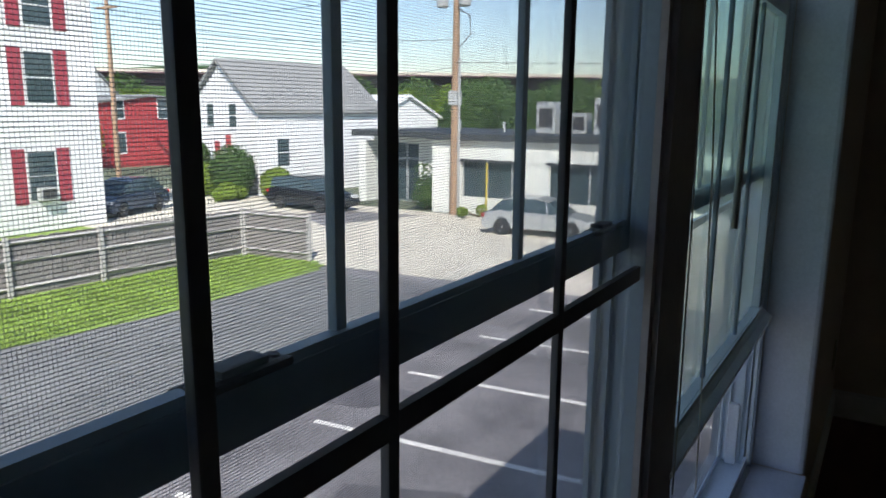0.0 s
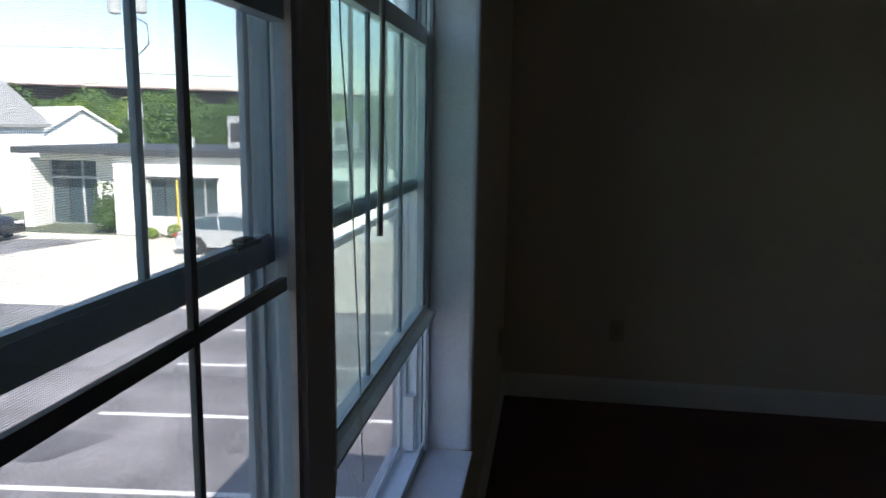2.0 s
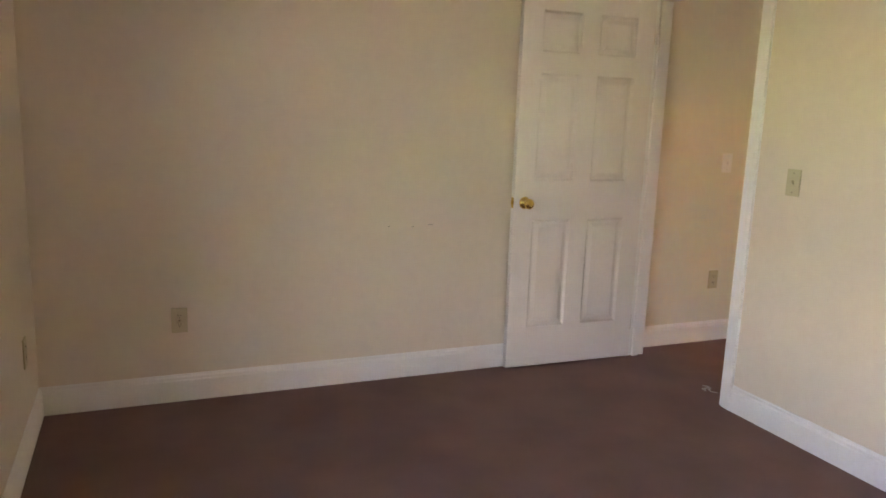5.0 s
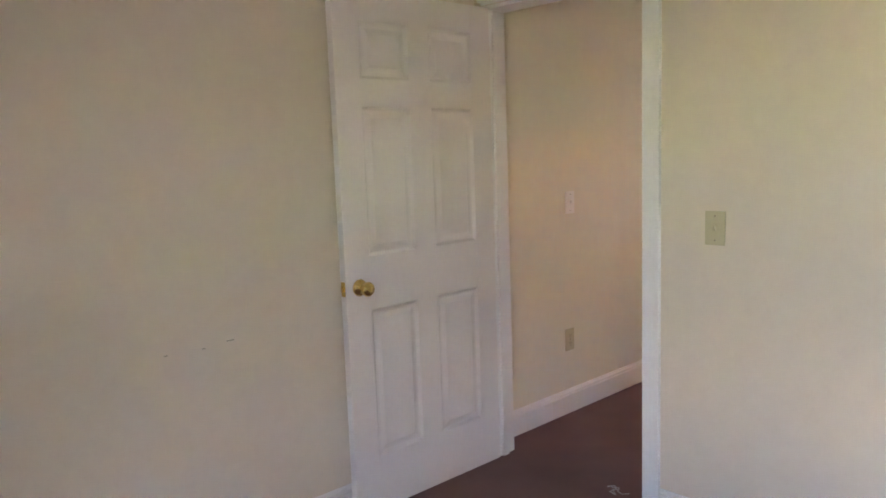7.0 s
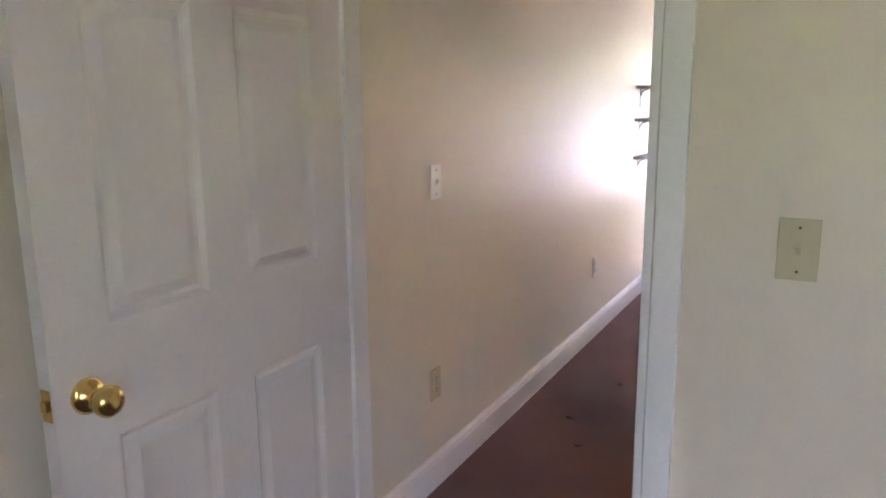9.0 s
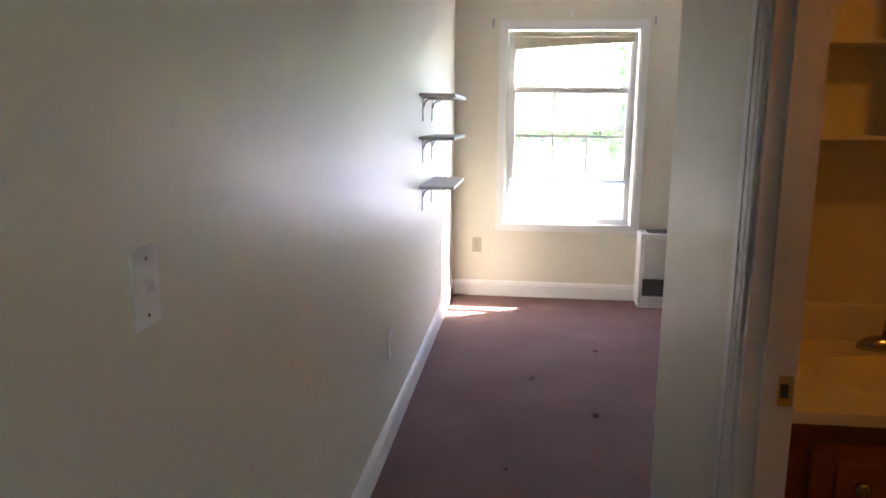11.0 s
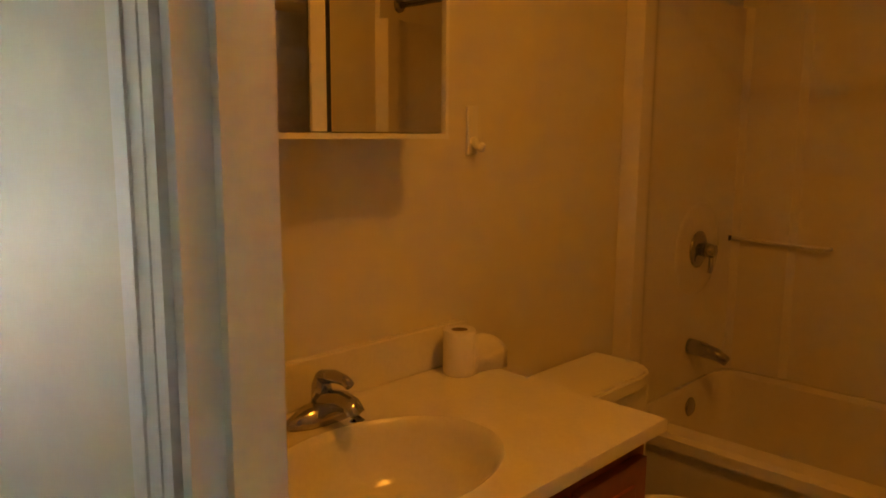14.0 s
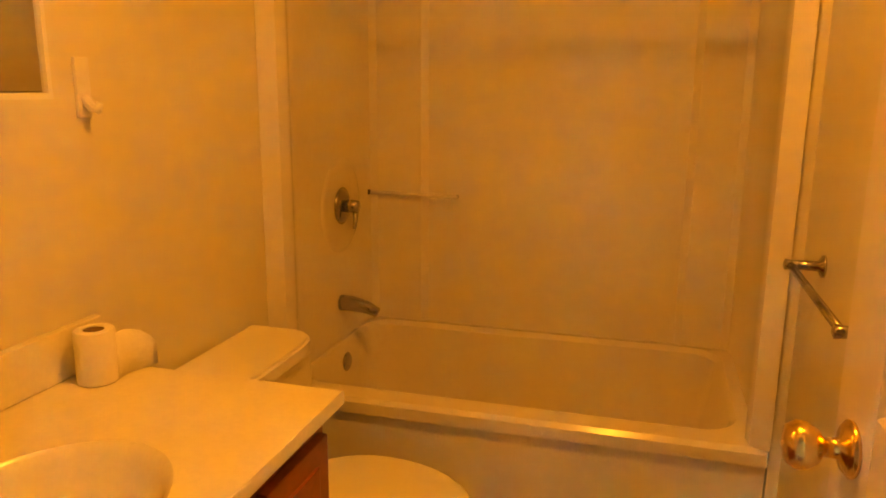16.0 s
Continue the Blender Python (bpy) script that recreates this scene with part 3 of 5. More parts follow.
WEST = pose(0, 0, 0, 0, 0, 90)       # u = world y, v = -x
EAST = pose(X_E - 0.06, 0, 0, 0, 0, -90)    # u = -y, v = +x
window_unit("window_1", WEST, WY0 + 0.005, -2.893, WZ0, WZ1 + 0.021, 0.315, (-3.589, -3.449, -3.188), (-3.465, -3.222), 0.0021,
            "near double-hung vinyl window with its lower sash half raised", locks=(-3.548, -3.017), munt_mat=M_MUNTIN_SHADED, fr=0.020, h_up=0.743)
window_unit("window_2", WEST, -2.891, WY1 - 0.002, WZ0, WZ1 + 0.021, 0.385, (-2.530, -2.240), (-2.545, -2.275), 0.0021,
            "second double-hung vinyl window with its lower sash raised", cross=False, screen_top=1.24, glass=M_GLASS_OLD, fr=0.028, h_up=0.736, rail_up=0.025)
window_unit("window_3", EAST, 0.345, 1.306, EZ0 + 0.011, EZ1 - 0.03, 0.30, (0.70, 0.96), (), 0.0,
            "back room double-hung window with its lower sash raised", fr=0.028, h_up=0.73, rail_up=0.042, white=True, glass=M_GLASS_BACK)
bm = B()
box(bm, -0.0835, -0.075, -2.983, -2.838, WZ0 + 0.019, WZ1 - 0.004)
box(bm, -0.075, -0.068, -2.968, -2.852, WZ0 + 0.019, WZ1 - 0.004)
structure(part("mullion", bm, M_MULLION_SHADED), "wide white painted mullion between the front windows", "trim")
bm = B()
box(bm, -0.083, 0.040, WY0 + 0.001, WY1 - 0.001, WZ0 - 0.0, WZ0 + 0.018, 0.004)
box(bm, -0.19, -0.084, WY0 + 0.001, WY1 - 0.001, WZ0 + 0.0, WZ0 + 0.012)
structure(part("window_sill", bm, M_SILL), "scuffed white painted window sill", "window sill")
bm = B()
for y, d in ((WY1, 1), (WY0, -1)):
    # the rounded plaster corner stands a little proud of the wall
    prism(bm, [(-0.083, y - 0.0005 * d), (0.022, y - 0.0005 * d), (0.030, y + 0.002 * d), (0.034, y + 0.007 * d), (0.035, y + 0.014 * d), (0.030, y + 0.030 * d), (0.001, y + 0.085 * d), (0.001, y + 0.0035 * d), (-0.083, y + 0.0035 * d)],
          "z", WZ0 + 0.019, WZ1)
box(bm, -0.083, 0.034, WY0, WY1, WZ1 - 0.004, WZ1 + 0.001)
prism(bm, [(WY0 - 0.03, WZ1 + 0.0012), (WY1 + 0.03, WZ1 + 0.0012), (WY1 + 0.03, WZ1 + 0.05), (WY0 - 0.03, WZ1 + 0.05)], "x", 0.001, 0.034)
structure(part("window_reveal", bm, M_SILL), "white painted window reveal with a rounded drywall corner", "trim")
# Outside trim shares the sash vinyl's shade-darkened colour.
bm = B()
for a, b, c, d in ((WY1 - 0.004, WY1 + 0.06, WZ0 + 0.013, WZ1), (WY0 - 0.06, WY0 + 0.004, WZ0 + 0.013, WZ1), (WY0 + 0.004, WY1 - 0.004, WZ1 - 0.004, WZ1 + 0.06)):
    box(bm, -0.184, -0.173, a, b, c, d)
structure(part("trim_outside", bm, M_SASH_SHADED), "grey-blue outside window trim", "trim")
boxpart("apron_trim", (0.0, 0.014, -3.83, -1.94, WZ0 - 0.07, WZ0 - 0.002), M_TRIM)
structure(bpy.data.objects["apron_trim"], "white trim board under the window sill", "trim")
bpy.data.objects["apron_trim"].name = "trim_apron"

# casing of the back room window
bm = B()
cw = 0.055
for a, b, c, d in ((E0 - cw, E0, EZ0 - 0.05, EZ1 + cw), (E1, E1 + cw, EZ0 - 0.05, EZ1 + cw), (E0, E1, EZ1, EZ1 + cw), (E0, E1, EZ0 - 0.05, EZ0)):
    box(bm, X_E - 0.014, X_E, a, b, c, d)
box(bm, X_E - 0.024, X_E + 0.15, E0 + 0.001, E1 - 0.001, EZ0, EZ0 + 0.01)
for a in (E0, E1 - 0.012):
    box(bm, X_E - 0.002, X_E + 0.025, a, a + 0.012, EZ0 + 0.01, EZ1)
box(bm, X_E - 0.002, X_E + 0.10, E0 + 0.012, E1 - 0.012, EZ1 - 0.012, EZ1)
structure(part("trim_window", bm, M_TRIM), "white painted casing and sill of the back room window", "trim")

# ---- blinds and cords ----
wand = thing("blind_wand", pose(-0.048, -2.662, 0), "dark tilt wand hanging in front of the second window", "blind wand")
part("rod", tube(B(), [(0, 0, 1.98), (0.002, 0.01, 1.6), (0.0, 0.0, 1.27)], [0.004, 0.0045, 0.0052], 8), M_WAND, wand, smooth="angle")
for pts, lab in (([(-2.902, 1.98), (-2.902, 1.558), (-2.896, 1.441), (-2.886, 1.301), (-2.88, 1.074), (-2.882, 0.946)], "thin pale lift cord beside the window mullion"),
                 ([(-2.8729999999999998, 1.98), (-2.843, 1.566), (-2.813, 1.441), (-2.794, 1.365), (-2.774, 1.219), (-2.753, 1.077), (-2.734, 0.876)], "thin pale lift cord hanging in front of the second window")):
    c = thing("lift_cord", pose(-0.058, 0, 0), lab, "cord", "blind cords")
    part("string", tube(B(), [(0, y, z) for y, z in pts], 0.0013, 6), M_CORD, c)
c = thing("lift_cord", pose(0, -1.928, 0), "thin pale lift cord against the white reveal", "cord", "blind cords")
part("string", tube(B(), [(x, 0, z) for x, z in [(-0.051000000000000004, 1.98), (-0.047, 1.593), (-0.044, 1.484), (-0.037, 1.373), (-0.025, 1.215), (-0.009, 1.038)]], 0.0013, 6), M_CORD, c)
head = thing("blind_headrail", pose(-0.05, -2.3, 1.975), "pale headrail of a removed blind under the window head", "blind")
boxpart("rail", (-0.02, 0.02, -0.42, 0.42, -0.012, 0.02), M_BLIND, head, bevel=0.002)

blind = thing("raised_blind", pose(X_E + 0.005, -0.83, 1.985, 0, 0, 0), "cream mini blind pulled up crooked at the window head", "blind")
boxpart("headrail", (-0.02, 0.022, -0.45, 0.45, 0.02, 0.055), M_BLIND, blind, bevel=0.002)
for i in range(13):
    k = i / 12
    bm = B()
    zl, zr = 0.016 - 0.085 * k, 0.016 - 0.030 * k
    # the stack hangs lower on one side, each slat a thin curved strip
    v = []
    for y, z in ((-0.44, zr), (0.44, zl)):
        v.append([bm.verts.new((x, y, z + 0.0022 * (1 - (x / 0.013) ** 2))) for x in (-0.013, 0.0, 0.013)])
    for j in range(2):
        bm.faces.new((v[0][j], v[0][j + 1], v[1][j + 1], v[1][j]))
    ret = bmesh.ops.extrude_face_region(bm, geom=bm.faces[:])
    bmesh.ops.translate(bm, verts=[g for g in ret["geom"] if isinstance(g, bmesh.types.BMVert)], vec=(0, 0, -0.0045))
    part("slat", bm, M_BLIND, blind)
for y, z in ((-0.226, 2.113), (-1.416, 2.131)):
    hk = thing("curtain_bracket", pose(X_E, y, z - 0.012), "small metal curtain rod bracket screwed to the wall", "bracket", "curtain brackets")
    bm = B()
    box(bm, -0.004, -0.0005, -0.008, 0.008, -0.03, 0.03, 0.001)
    box(bm, -0.035, -0.004, -0.006, 0.006, 0.0, 0.006)
    part("plate", bm, M_BRACKET, hk)
hk = thing("curtain_bracket", pose(X_E, -0.81, 2.165), "small white curtain rod hook above the window", "bracket", "curtain brackets")
bm = B()
box(bm, -0.003, -0.0005, -0.012, 0.012, -0.02, 0.025, 0.001)
tube(bm, [(-0.003, 0, 0.0), (-0.03, 0, 0.0), (-0.036, 0, 0.012)], 0.004)
part("plate", bm, M_WHITEPL, hk)


# ---- electrical plates ----
def plate(kind, m, material, label):
    """Wall plate in its own frame: face towards -y."""
    names = {"outlet": "wall_outlet", "switch": "light_switch", "blank": "wall_outlet"}
    p = thing(names[kind], m, label, "wall outlet" if kind != "switch" else "light switch", "wall plates")
    boxpart("cover_plate", (-0.036, 0.036, -0.006, 0, -0.059, 0.059), material, p, bevel=0.002)
    if kind == "outlet":
        for z in (-0.021, 0.021):
            bm = B()
            lathe(bm, [(0.0165, 0), (0.016, 0.002)], "-y", (0, -0.006, z), 16)
            r = part("socket_face", bm, material, p)
            bm = B()
            box(bm, -0.0075, -0.0045, -0.0088, -0.0081, z - 0.001, z + 0.008)
            box(bm, 0.0045, 0.0075, -0.0088, -0.0081, z, z + 0.007)
            lathe(bm, [(0.0025, 0), (0.0025, 0.0007)], "-y", (0, -0.0081, z - 0.008), 8)
            part("slots", bm, M_DARKPL, r, "dark plug slots")
    if kind == "switch":
        bm = B()
        box(bm, -0.005, 0.005, -0.0075, -0.006, -0.012, 0.012)
        prism(bm, [(-0.0075, -0.009), (-0.0075, 0.006), (-0.018, 0.013), (-0.019, 0.005)], "x", -0.004, 0.004)
        part("toggle", bm, material, p, "small toggle lever")
    for z in ((-0.042, 0.042) if kind == "switch" else (0.0,)):
        lathe_bm = lathe(B(), [(0.003, 0), (0.0025, 0.001)], "-y", (0, -0.006, z), 10)
        part("screw", lathe_bm, M_CHROME, p, "tiny plate screw")
    return p


plate("outlet", pose(0.592, 0, 0.393), M_ALMOND, "almond duplex outlet low on the beige wall")
plate("switch", pose(X_C, -1.124, 1.14, 0, 0, -90), M_ALMOND, "almond toggle switch on the wall beside the doorway")
plate("switch", pose(3.826, Y_D, 1.144), M_WHITEPL, "white toggle switch on the long hall wall")
plate("outlet", pose(3.81, Y_D, 0.404), M_ALMOND, "almond duplex outlet low on the hall wall")
plate("outlet", pose(5.80, Y_D, 0.44), M_WHITEPL, "white duplex outlet on the long back room wall")
plate("outlet", pose(X_E, -0.135, 0.41, 0, 0, -90), M_ALMOND, "almond duplex outlet under the shelves by the corner")
plate("outlet", pose(0, -0.34, 0.40, 0, 0, 90), M_ALMOND, "almond outlet on the window wall near the corner")

# ---- shelves ----
for z, lab in ((1.500, "top"), (1.280, "middle"), (1.022, "bottom")):
    s = thing("wall_shelf", pose(6.65, Y_D, z), f"white {lab} shelf board on two grey metal brackets", "shelf", "wall shelves")
    boxpart("shelf_board", (0, 0.68, -0.185, 0, 0, 0.017), M_SHELF, s, bevel=0.002)
    for x in (0.13, 0.52):
        bm = B()
        box(bm, x - 0.010, x + 0.010, -0.004, -0.0005, -0.125, -0.001)
        box(bm, x - 0.010, x + 0.010, -0.160, -0.004, -0.005, -0.001)
        tube(bm, [(x, -0.006, -0.050), (x, -0.012, -0.026), (x, -0.028, -0.012), (x, -0.052, -0.007)], 0.0045, 6)
        part("bracket", bm, M_BRACKET, s, "curved grey metal shelf bracket")

# ---- wall heater ----
ht = thing("wall_heater", pose(X_E, -1.370, 0), "grey enamelled gas wall heater with a black louvre band", "heater")
hw, hd, hz = 0.74, 0.21, 0.565
boxpart("body", (-hd, -0.001, -hw, 0, 0.03, hz), M_HEATER, ht, bevel=0.012)
boxpart("front_panel", (-hd - 0.012, -hd + 0.002, -hw + 0.03, -0.03, 0.225, hz - 0.03), M_HEATER, ht, "satin grey front panel", bevel=0.006)
boxpart("base", (-hd - 0.004, -0.01, -hw + 0.005, -0.005, 0.0, 0.03), M_HEATER, ht)
boxpart("base_panel", (-hd - 0.010, -hd + 0.002, -hw + 0.02, -0.02, 0.035, 0.085), M_WHITEPL, ht, bevel=0.004)
boxpart("grille_backing", (-hd - 0.004, -hd + 0.003, -hw + 0.03, -0.03, 0.09, 0.22), M_DARKPL, ht)
for i in range(6):
    boxpart("louvre", (-hd - 0.014, -hd - 0.004, -hw + 0.03, -0.03, 0.097 + i * 0.021, 0.103 + i * 0.021), M_LOUVRE, ht)
boxpart("top_grille", (-hd + 0.03, -0.03, -hw + 0.06, -0.06, hz, hz + 0.006), M_LOUVRE, ht, "dark slotted top grille")

# ---- floor bits ----
rnd = random.Random(4)
for x, y, r in ((6.67, -0.574, 0.02), (7.2, -0.95, 0.012), (6.2, -0.86, 0.012), (5.1, -0.30, 0.012), (4.6, -0.2, 0.01), (4.35, -0.32, 0.01), (5.6, -0.45, 0.008), (3.18, -0.663, 0.03)):
    bm = B()
    for k in range(5):
        a = rnd.uniform(0, 6.28)
        p = Vector((rnd.uniform(-r, r) * 0.4, rnd.uniform(-r, r) * 0.4, 0.004))
        tube(bm, [p, p + Vector((math.cos(a) * r, math.sin(a) * r, 0.004)), p + Vector((math.cos(a + 0.8) * r * 1.5, math.sin(a + 0.8) * r * 1.5, 0.001))], 0.0022, 5)
    l = part("carpet_lint", bm, M_LINT if r != 0.03 else M_POST)
    l.matrix_basis = pose(x, y, 0)
    tagged(l, "small dark scrap of lint lying on the carpet", "lint", "carpet lint")
for x, z in ((1.82, 0.812), (1.60, 0.806), (1.73, 0.803)):
    mk = boxpart("trim_scuff", (x, x + (0.028 if x > 1.8 else 0.012), -0.0008, 0, z, z + 0.004), M_MARK)
    structure(mk, "faint grey scuff on the beige wall", "scuff")

# ---- bathroom ----
CZ = 0.842
VY0, VY1, VX0 = -1.855, -0.99, 4.245
van = thing("bathroom_vanity", pose(0, 0, 0), "cherry wood bathroom vanity cabinet under a marble top", "vanity")
bm = B()
box(bm, VX0 + 0.035, VX0 + 0.055, VY0 + 0.02, VY1, 0.09, CZ - 0.025)
box(bm, VX0 + 0.055, X_BE - 0.001, VY0 + 0.02, VY0 + 0.038, 0.09, CZ - 0.025)
box(bm, VX0 + 0.055, X_BE - 0.001, VY1 - 0.018, VY1, 0.09, CZ - 0.025)
box(bm, VX0 + 0.055, X_BE - 0.001, VY0 + 0.038, VY1 - 0.018, 0.09, 0.108)
part("cabinet_body", bm, M_CHERRY, van)
boxpart("toe_kick", (VX0 + 0.09, X_BE - 0.001, VY0 + 0.03, VY1 - 0.01, 0.0, 0.09), M_DARKPL, van)
for y0, y1, z0, z1 in ((-1.815, -1.44, 0.12, 0.58), (-1.42, -1.065, 0.12, 0.58), (-1.815, -1.60, 0.61, 0.775), (-1.58, -1.26, 0.61, 0.775), (-1.24, -1.065, 0.61, 0.775)):
    kind = "cabinet_door" if z0 < 0.5 else "drawer_front"
    bm = box(B(), VX0 + 0.016, VX0 + 0.034, y0, y1, z0, z1, bevel=0.003)
    box(bm, VX0 + 0.010, VX0 + 0.017, y0 + 0.045, y1 - 0.045, z0 + 0.04, z1 - 0.04, bevel=0.003)
    d = part(kind, bm, M_CHERRY, van, "raised-panel cherry front")
    kz = z1 - 0.05 if kind == "cabinet_door" else (z0 + z1) / 2
    ky = (y1 - 0.03 if y0 < -1.5 else y0 + 0.03) if kind == "cabinet_door" else (y0 + y1) / 2
    part("knob", lathe(B(), [(0.006, 0), (0.006, 0.012), (0.015, 0.018), (0.015, 0.024), (0.008, 0.029)], "-x", (VX0 + 0.010, ky, kz), 14), M_CHROME, d, "small round metal knob", smooth=True)

# countertop with an oval bowl sunk in it
bcx, bcy, brx, bry = 4.47, -1.36, 0.155, 0.210


def countertop():
    bm = B()
    n = 48
    x0, x1, y0, y1 = VX0, X_BE - 0.001, VY0, VY1
    outer, inner = [], []
    for k in range(n):
        a = k * math.tau / n
        c, s = math.cos(a), math.sin(a)
        t = min((x1 - bcx) / c if c > 1e-6 else ((x0 - bcx) / c if c < -1e-6 else 9), (y1 - bcy) / s if s > 1e-6 else ((y0 - bcy) / s if s < -1e-6 else 9))
        outer.append((bcx + c * t, bcy + s * t))
        inner.append((bcx + c * brx, bcy + s * bry))
    for cx, cy in ((x0, y0), (x1, y0), (x1, y1), (x0, y1)):   # put the nearest outer point on each corner
        k = min(range(n), key=lambda i: (outer[i][0] - cx) ** 2 + (outer[i][1] - cy) ** 2)
        outer[k] = (cx, cy)
    rings = [[(x, y, CZ - 0.024) for x, y in outer], [(x, y, CZ - 0.004) for x, y in outer],
             [(bcx + (x - bcx) * 0.992, bcy + (y - bcy) * 0.992, CZ) for x, y in outer]]
    rings.append([(bcx + (x - bcx) * 1.12, bcy + (y - bcy) * 1.10, CZ) for x, y in inner])
    rings.append([(bcx + (x - bcx) * 1.05, bcy + (y - bcy) * 1.04, CZ + 0.002) for x, y in inner])
    for k, z in ((1.0, -0.004), (0.96, -0.02), (0.88, -0.055), (0.74, -0.090), (0.52, -0.115), (0.25, -0.125), (0.10, -0.127)):
        rings.append([(bcx + (x - bcx) * k, bcy + (y - bcy) * k, CZ + z) for x, y in inner])
    rv = [[bm.verts.new(p) for p in r] for r in rings]
    for a, b in zip(rv, rv[1:]):
        for k in range(n):
            bm.faces.new((a[k], a[(k + 1) % n], b[(k + 1) % n], b[k]))
    bm.faces.new(rv[-1])
    bmesh.ops.recalc_face_normals(bm, faces=bm.faces)
    return bm


top = thing("vanity_top", pose(0, 0, 0), "cream cultured-marble vanity top with a moulded oval basin", "countertop")
part("basin_top", countertop(), M_COUNTER, top, smooth="angle")
boxpart("backsplash", (X_BE - 0.022, X_BE - 0.001, VY0, VY1, CZ + 0.0005, CZ + 0.095), M_COUNTER, top, bevel=0.004)
part("drain", lathe(B(), [(0.024, 0), (0.024, 0.003), (0.016, 0.004), (0.014, 0.009), (0.004, 0.010)], "z", (bcx, bcy, CZ - 0.126), 20), M_CHROME, top, "round chrome drain stopper", smooth=True)

fau = thing("basin_faucet", pose(4.685, -1.395, CZ), "chrome single-lever basin faucet", "faucet")
bm = B()
lathe(bm, [(0.027, 0.0), (0.029, 0.006), (0.027, 0.018), (0.019, 0.032), (0.004, 0.038)], "z", (0, 0, 0), 20)
for v in bm.verts:
    v.co.y *= 2.9
part("base_plate", bm, M_CHROME, fau, smooth=True)
part("spout", tube(B(), [(0.01, 0, 0.026), (-0.02, 0, 0.042), (-0.055, 0, 0.050), (-0.082, 0, 0.048), (-0.094, 0, 0.038), (-0.096, 0, 0.026)], [0.022, 0.022, 0.019, 0.017, 0.016, 0.014], 14), M_CHROME, fau, smooth=True)
bm = tube(B(), [(0.005, 0, 0.036), (0.008, 0, 0.066), (0.004, 0, 0.084)], [0.021, 0.018, 0.013], 14)
tube(bm, [(0.004, 0.0, 0.080), (-0.03, 0.0, 0.090), (-0.062, 0, 0.090), (-0.076, 0, 0.084)], [0.014, 0.012, 0.010, 0.009], 12)
part("lever", bm, M_CHROME, fau, "chrome lever handle", smooth=True)

roll = thing("toilet_paper_roll", pose(4.695, -1.765, CZ), "white toilet paper roll standing on the vanity top", "toilet paper")
bm = B()
n = 28
prof = [(0.019, 0.0005), (0.034, 0.0005), (0.036, 0.003), (0.036, 0.097), (0.034, 0.100), (0.019, 0.100)]
rings = [[bm.verts.new((r * math.cos(k * math.tau / n), r * math.sin(k * math.tau / n), h)) for k in range(n)] for r, h in prof]
for a, b in zip(rings, rings[1:] + rings[:1]):
    for k in range(n):
        bm.faces.new((a[k], a[(k + 1) % n], b[(k + 1) % n], b[k]))
bmesh.ops.recalc_face_normals(bm, faces=bm.faces)
part("paper", bm, M_PAPER, roll, smooth="angle")
bm = B()
vs = []
for k in range(7):
    a = k / 6
    vs.append([bm.verts.new((-0.034 - 0.010 * a + 0.006 * math.sin(a * 5), -0.015 - 0.090 * a, z)) for z in (0.002, 0.04, 0.090 - 0.045 * a ** 3)])
for p, q in zip(vs, vs[1:]):
    for j in range(2):
        bm.faces.new((p[j], q[j], q[j + 1], p[j + 1]))
ret = bmesh.ops.extrude_face_region(bm, geom=bm.faces[:])
bmesh.ops.translate(bm, verts=[g for g in ret["geom"] if isinstance(g, bmesh.types.BMVert)], vec=(0.0012, 0.0008, 0))
part("loose_sheet", bm, M_PAPER, roll, "loose end of paper trailing off the roll", smooth=True)
bm = B()
tube(bm, [(0, 0, 0.006), (0, 0, 0.0985)], 0.0185, 20)
part("core", bm, mat("cardboard_core", (0.16, 0.10, 0.06), 0.9), roll, "brown cardboard core")

cab = thing("medicine_cabinet", pose(0, 0, 0), "medicine cabinet with one sliding mirror door and open white shelves", "medicine cabinet")
MX, MY0, MY1, MZ0, MZ1, MYD = 4.640, -1.667, -1.00, 1.352, 2.03, -1.351
bm = B()
box(bm, X_BE - 0.006, X_BE - 0.001, MY0 + 0.004, MY1 - 0.004, MZ0 + 0.004, MZ1 - 0.004)
box(bm, MX + 0.006, X_BE - 0.006, MY0 + 0.004, MY0 + 0.010, MZ0 + 0.004, MZ1 - 0.004)
box(bm, MX + 0.006, X_BE - 0.006, MY1 - 0.010, MY1 - 0.004, MZ0 + 0.004, MZ1 - 0.004)
box(bm, MX + 0.006, X_BE - 0.006, MY0 + 0.010, MY1 - 0.010, MZ0 + 0.004, MZ0 + 0.010)
box(bm, MX + 0.006, X_BE - 0.006, MY0 + 0.010, MY1 - 0.010, MZ1 - 0.010, MZ1 - 0.004)
part("box", bm, M_WHITEPL, cab, "pale enamelled cabinet body")
for z in (1.572, 1.80):
    boxpart("shelf", (MX + 0.028, X_BE - 0.0065, MY0 + 0.0105, MY1 - 0.0105, z, z + 0.007), M_WHITEPL, cab, "thin pale cabinet shelf", bevel=0.001)
part("shelf_hole", lathe(B(), [(0.006, 0.0), (0.006, 0.001)], "-x", (X_BE - 0.0062, -1.185, 1.45), 10), M_DARKPL, cab, "small dark screw hole in the cabinet back")
boxpart("mirror", (MX + 0.004, MX + 0.009, MY0 + 0.010, MYD - 0.040, MZ0 + 0.012, MZ1 - 0.012), M_MIRROR, cab, "sliding mirror door")
boxpart("mirror_backing", (MX + 0.0095, MX + 0.014, MY0 + 0.011, MYD - 0.002, MZ0 + 0.012, MZ1 - 0.012), M_DARKPL, cab, "dark board behind the mirror")
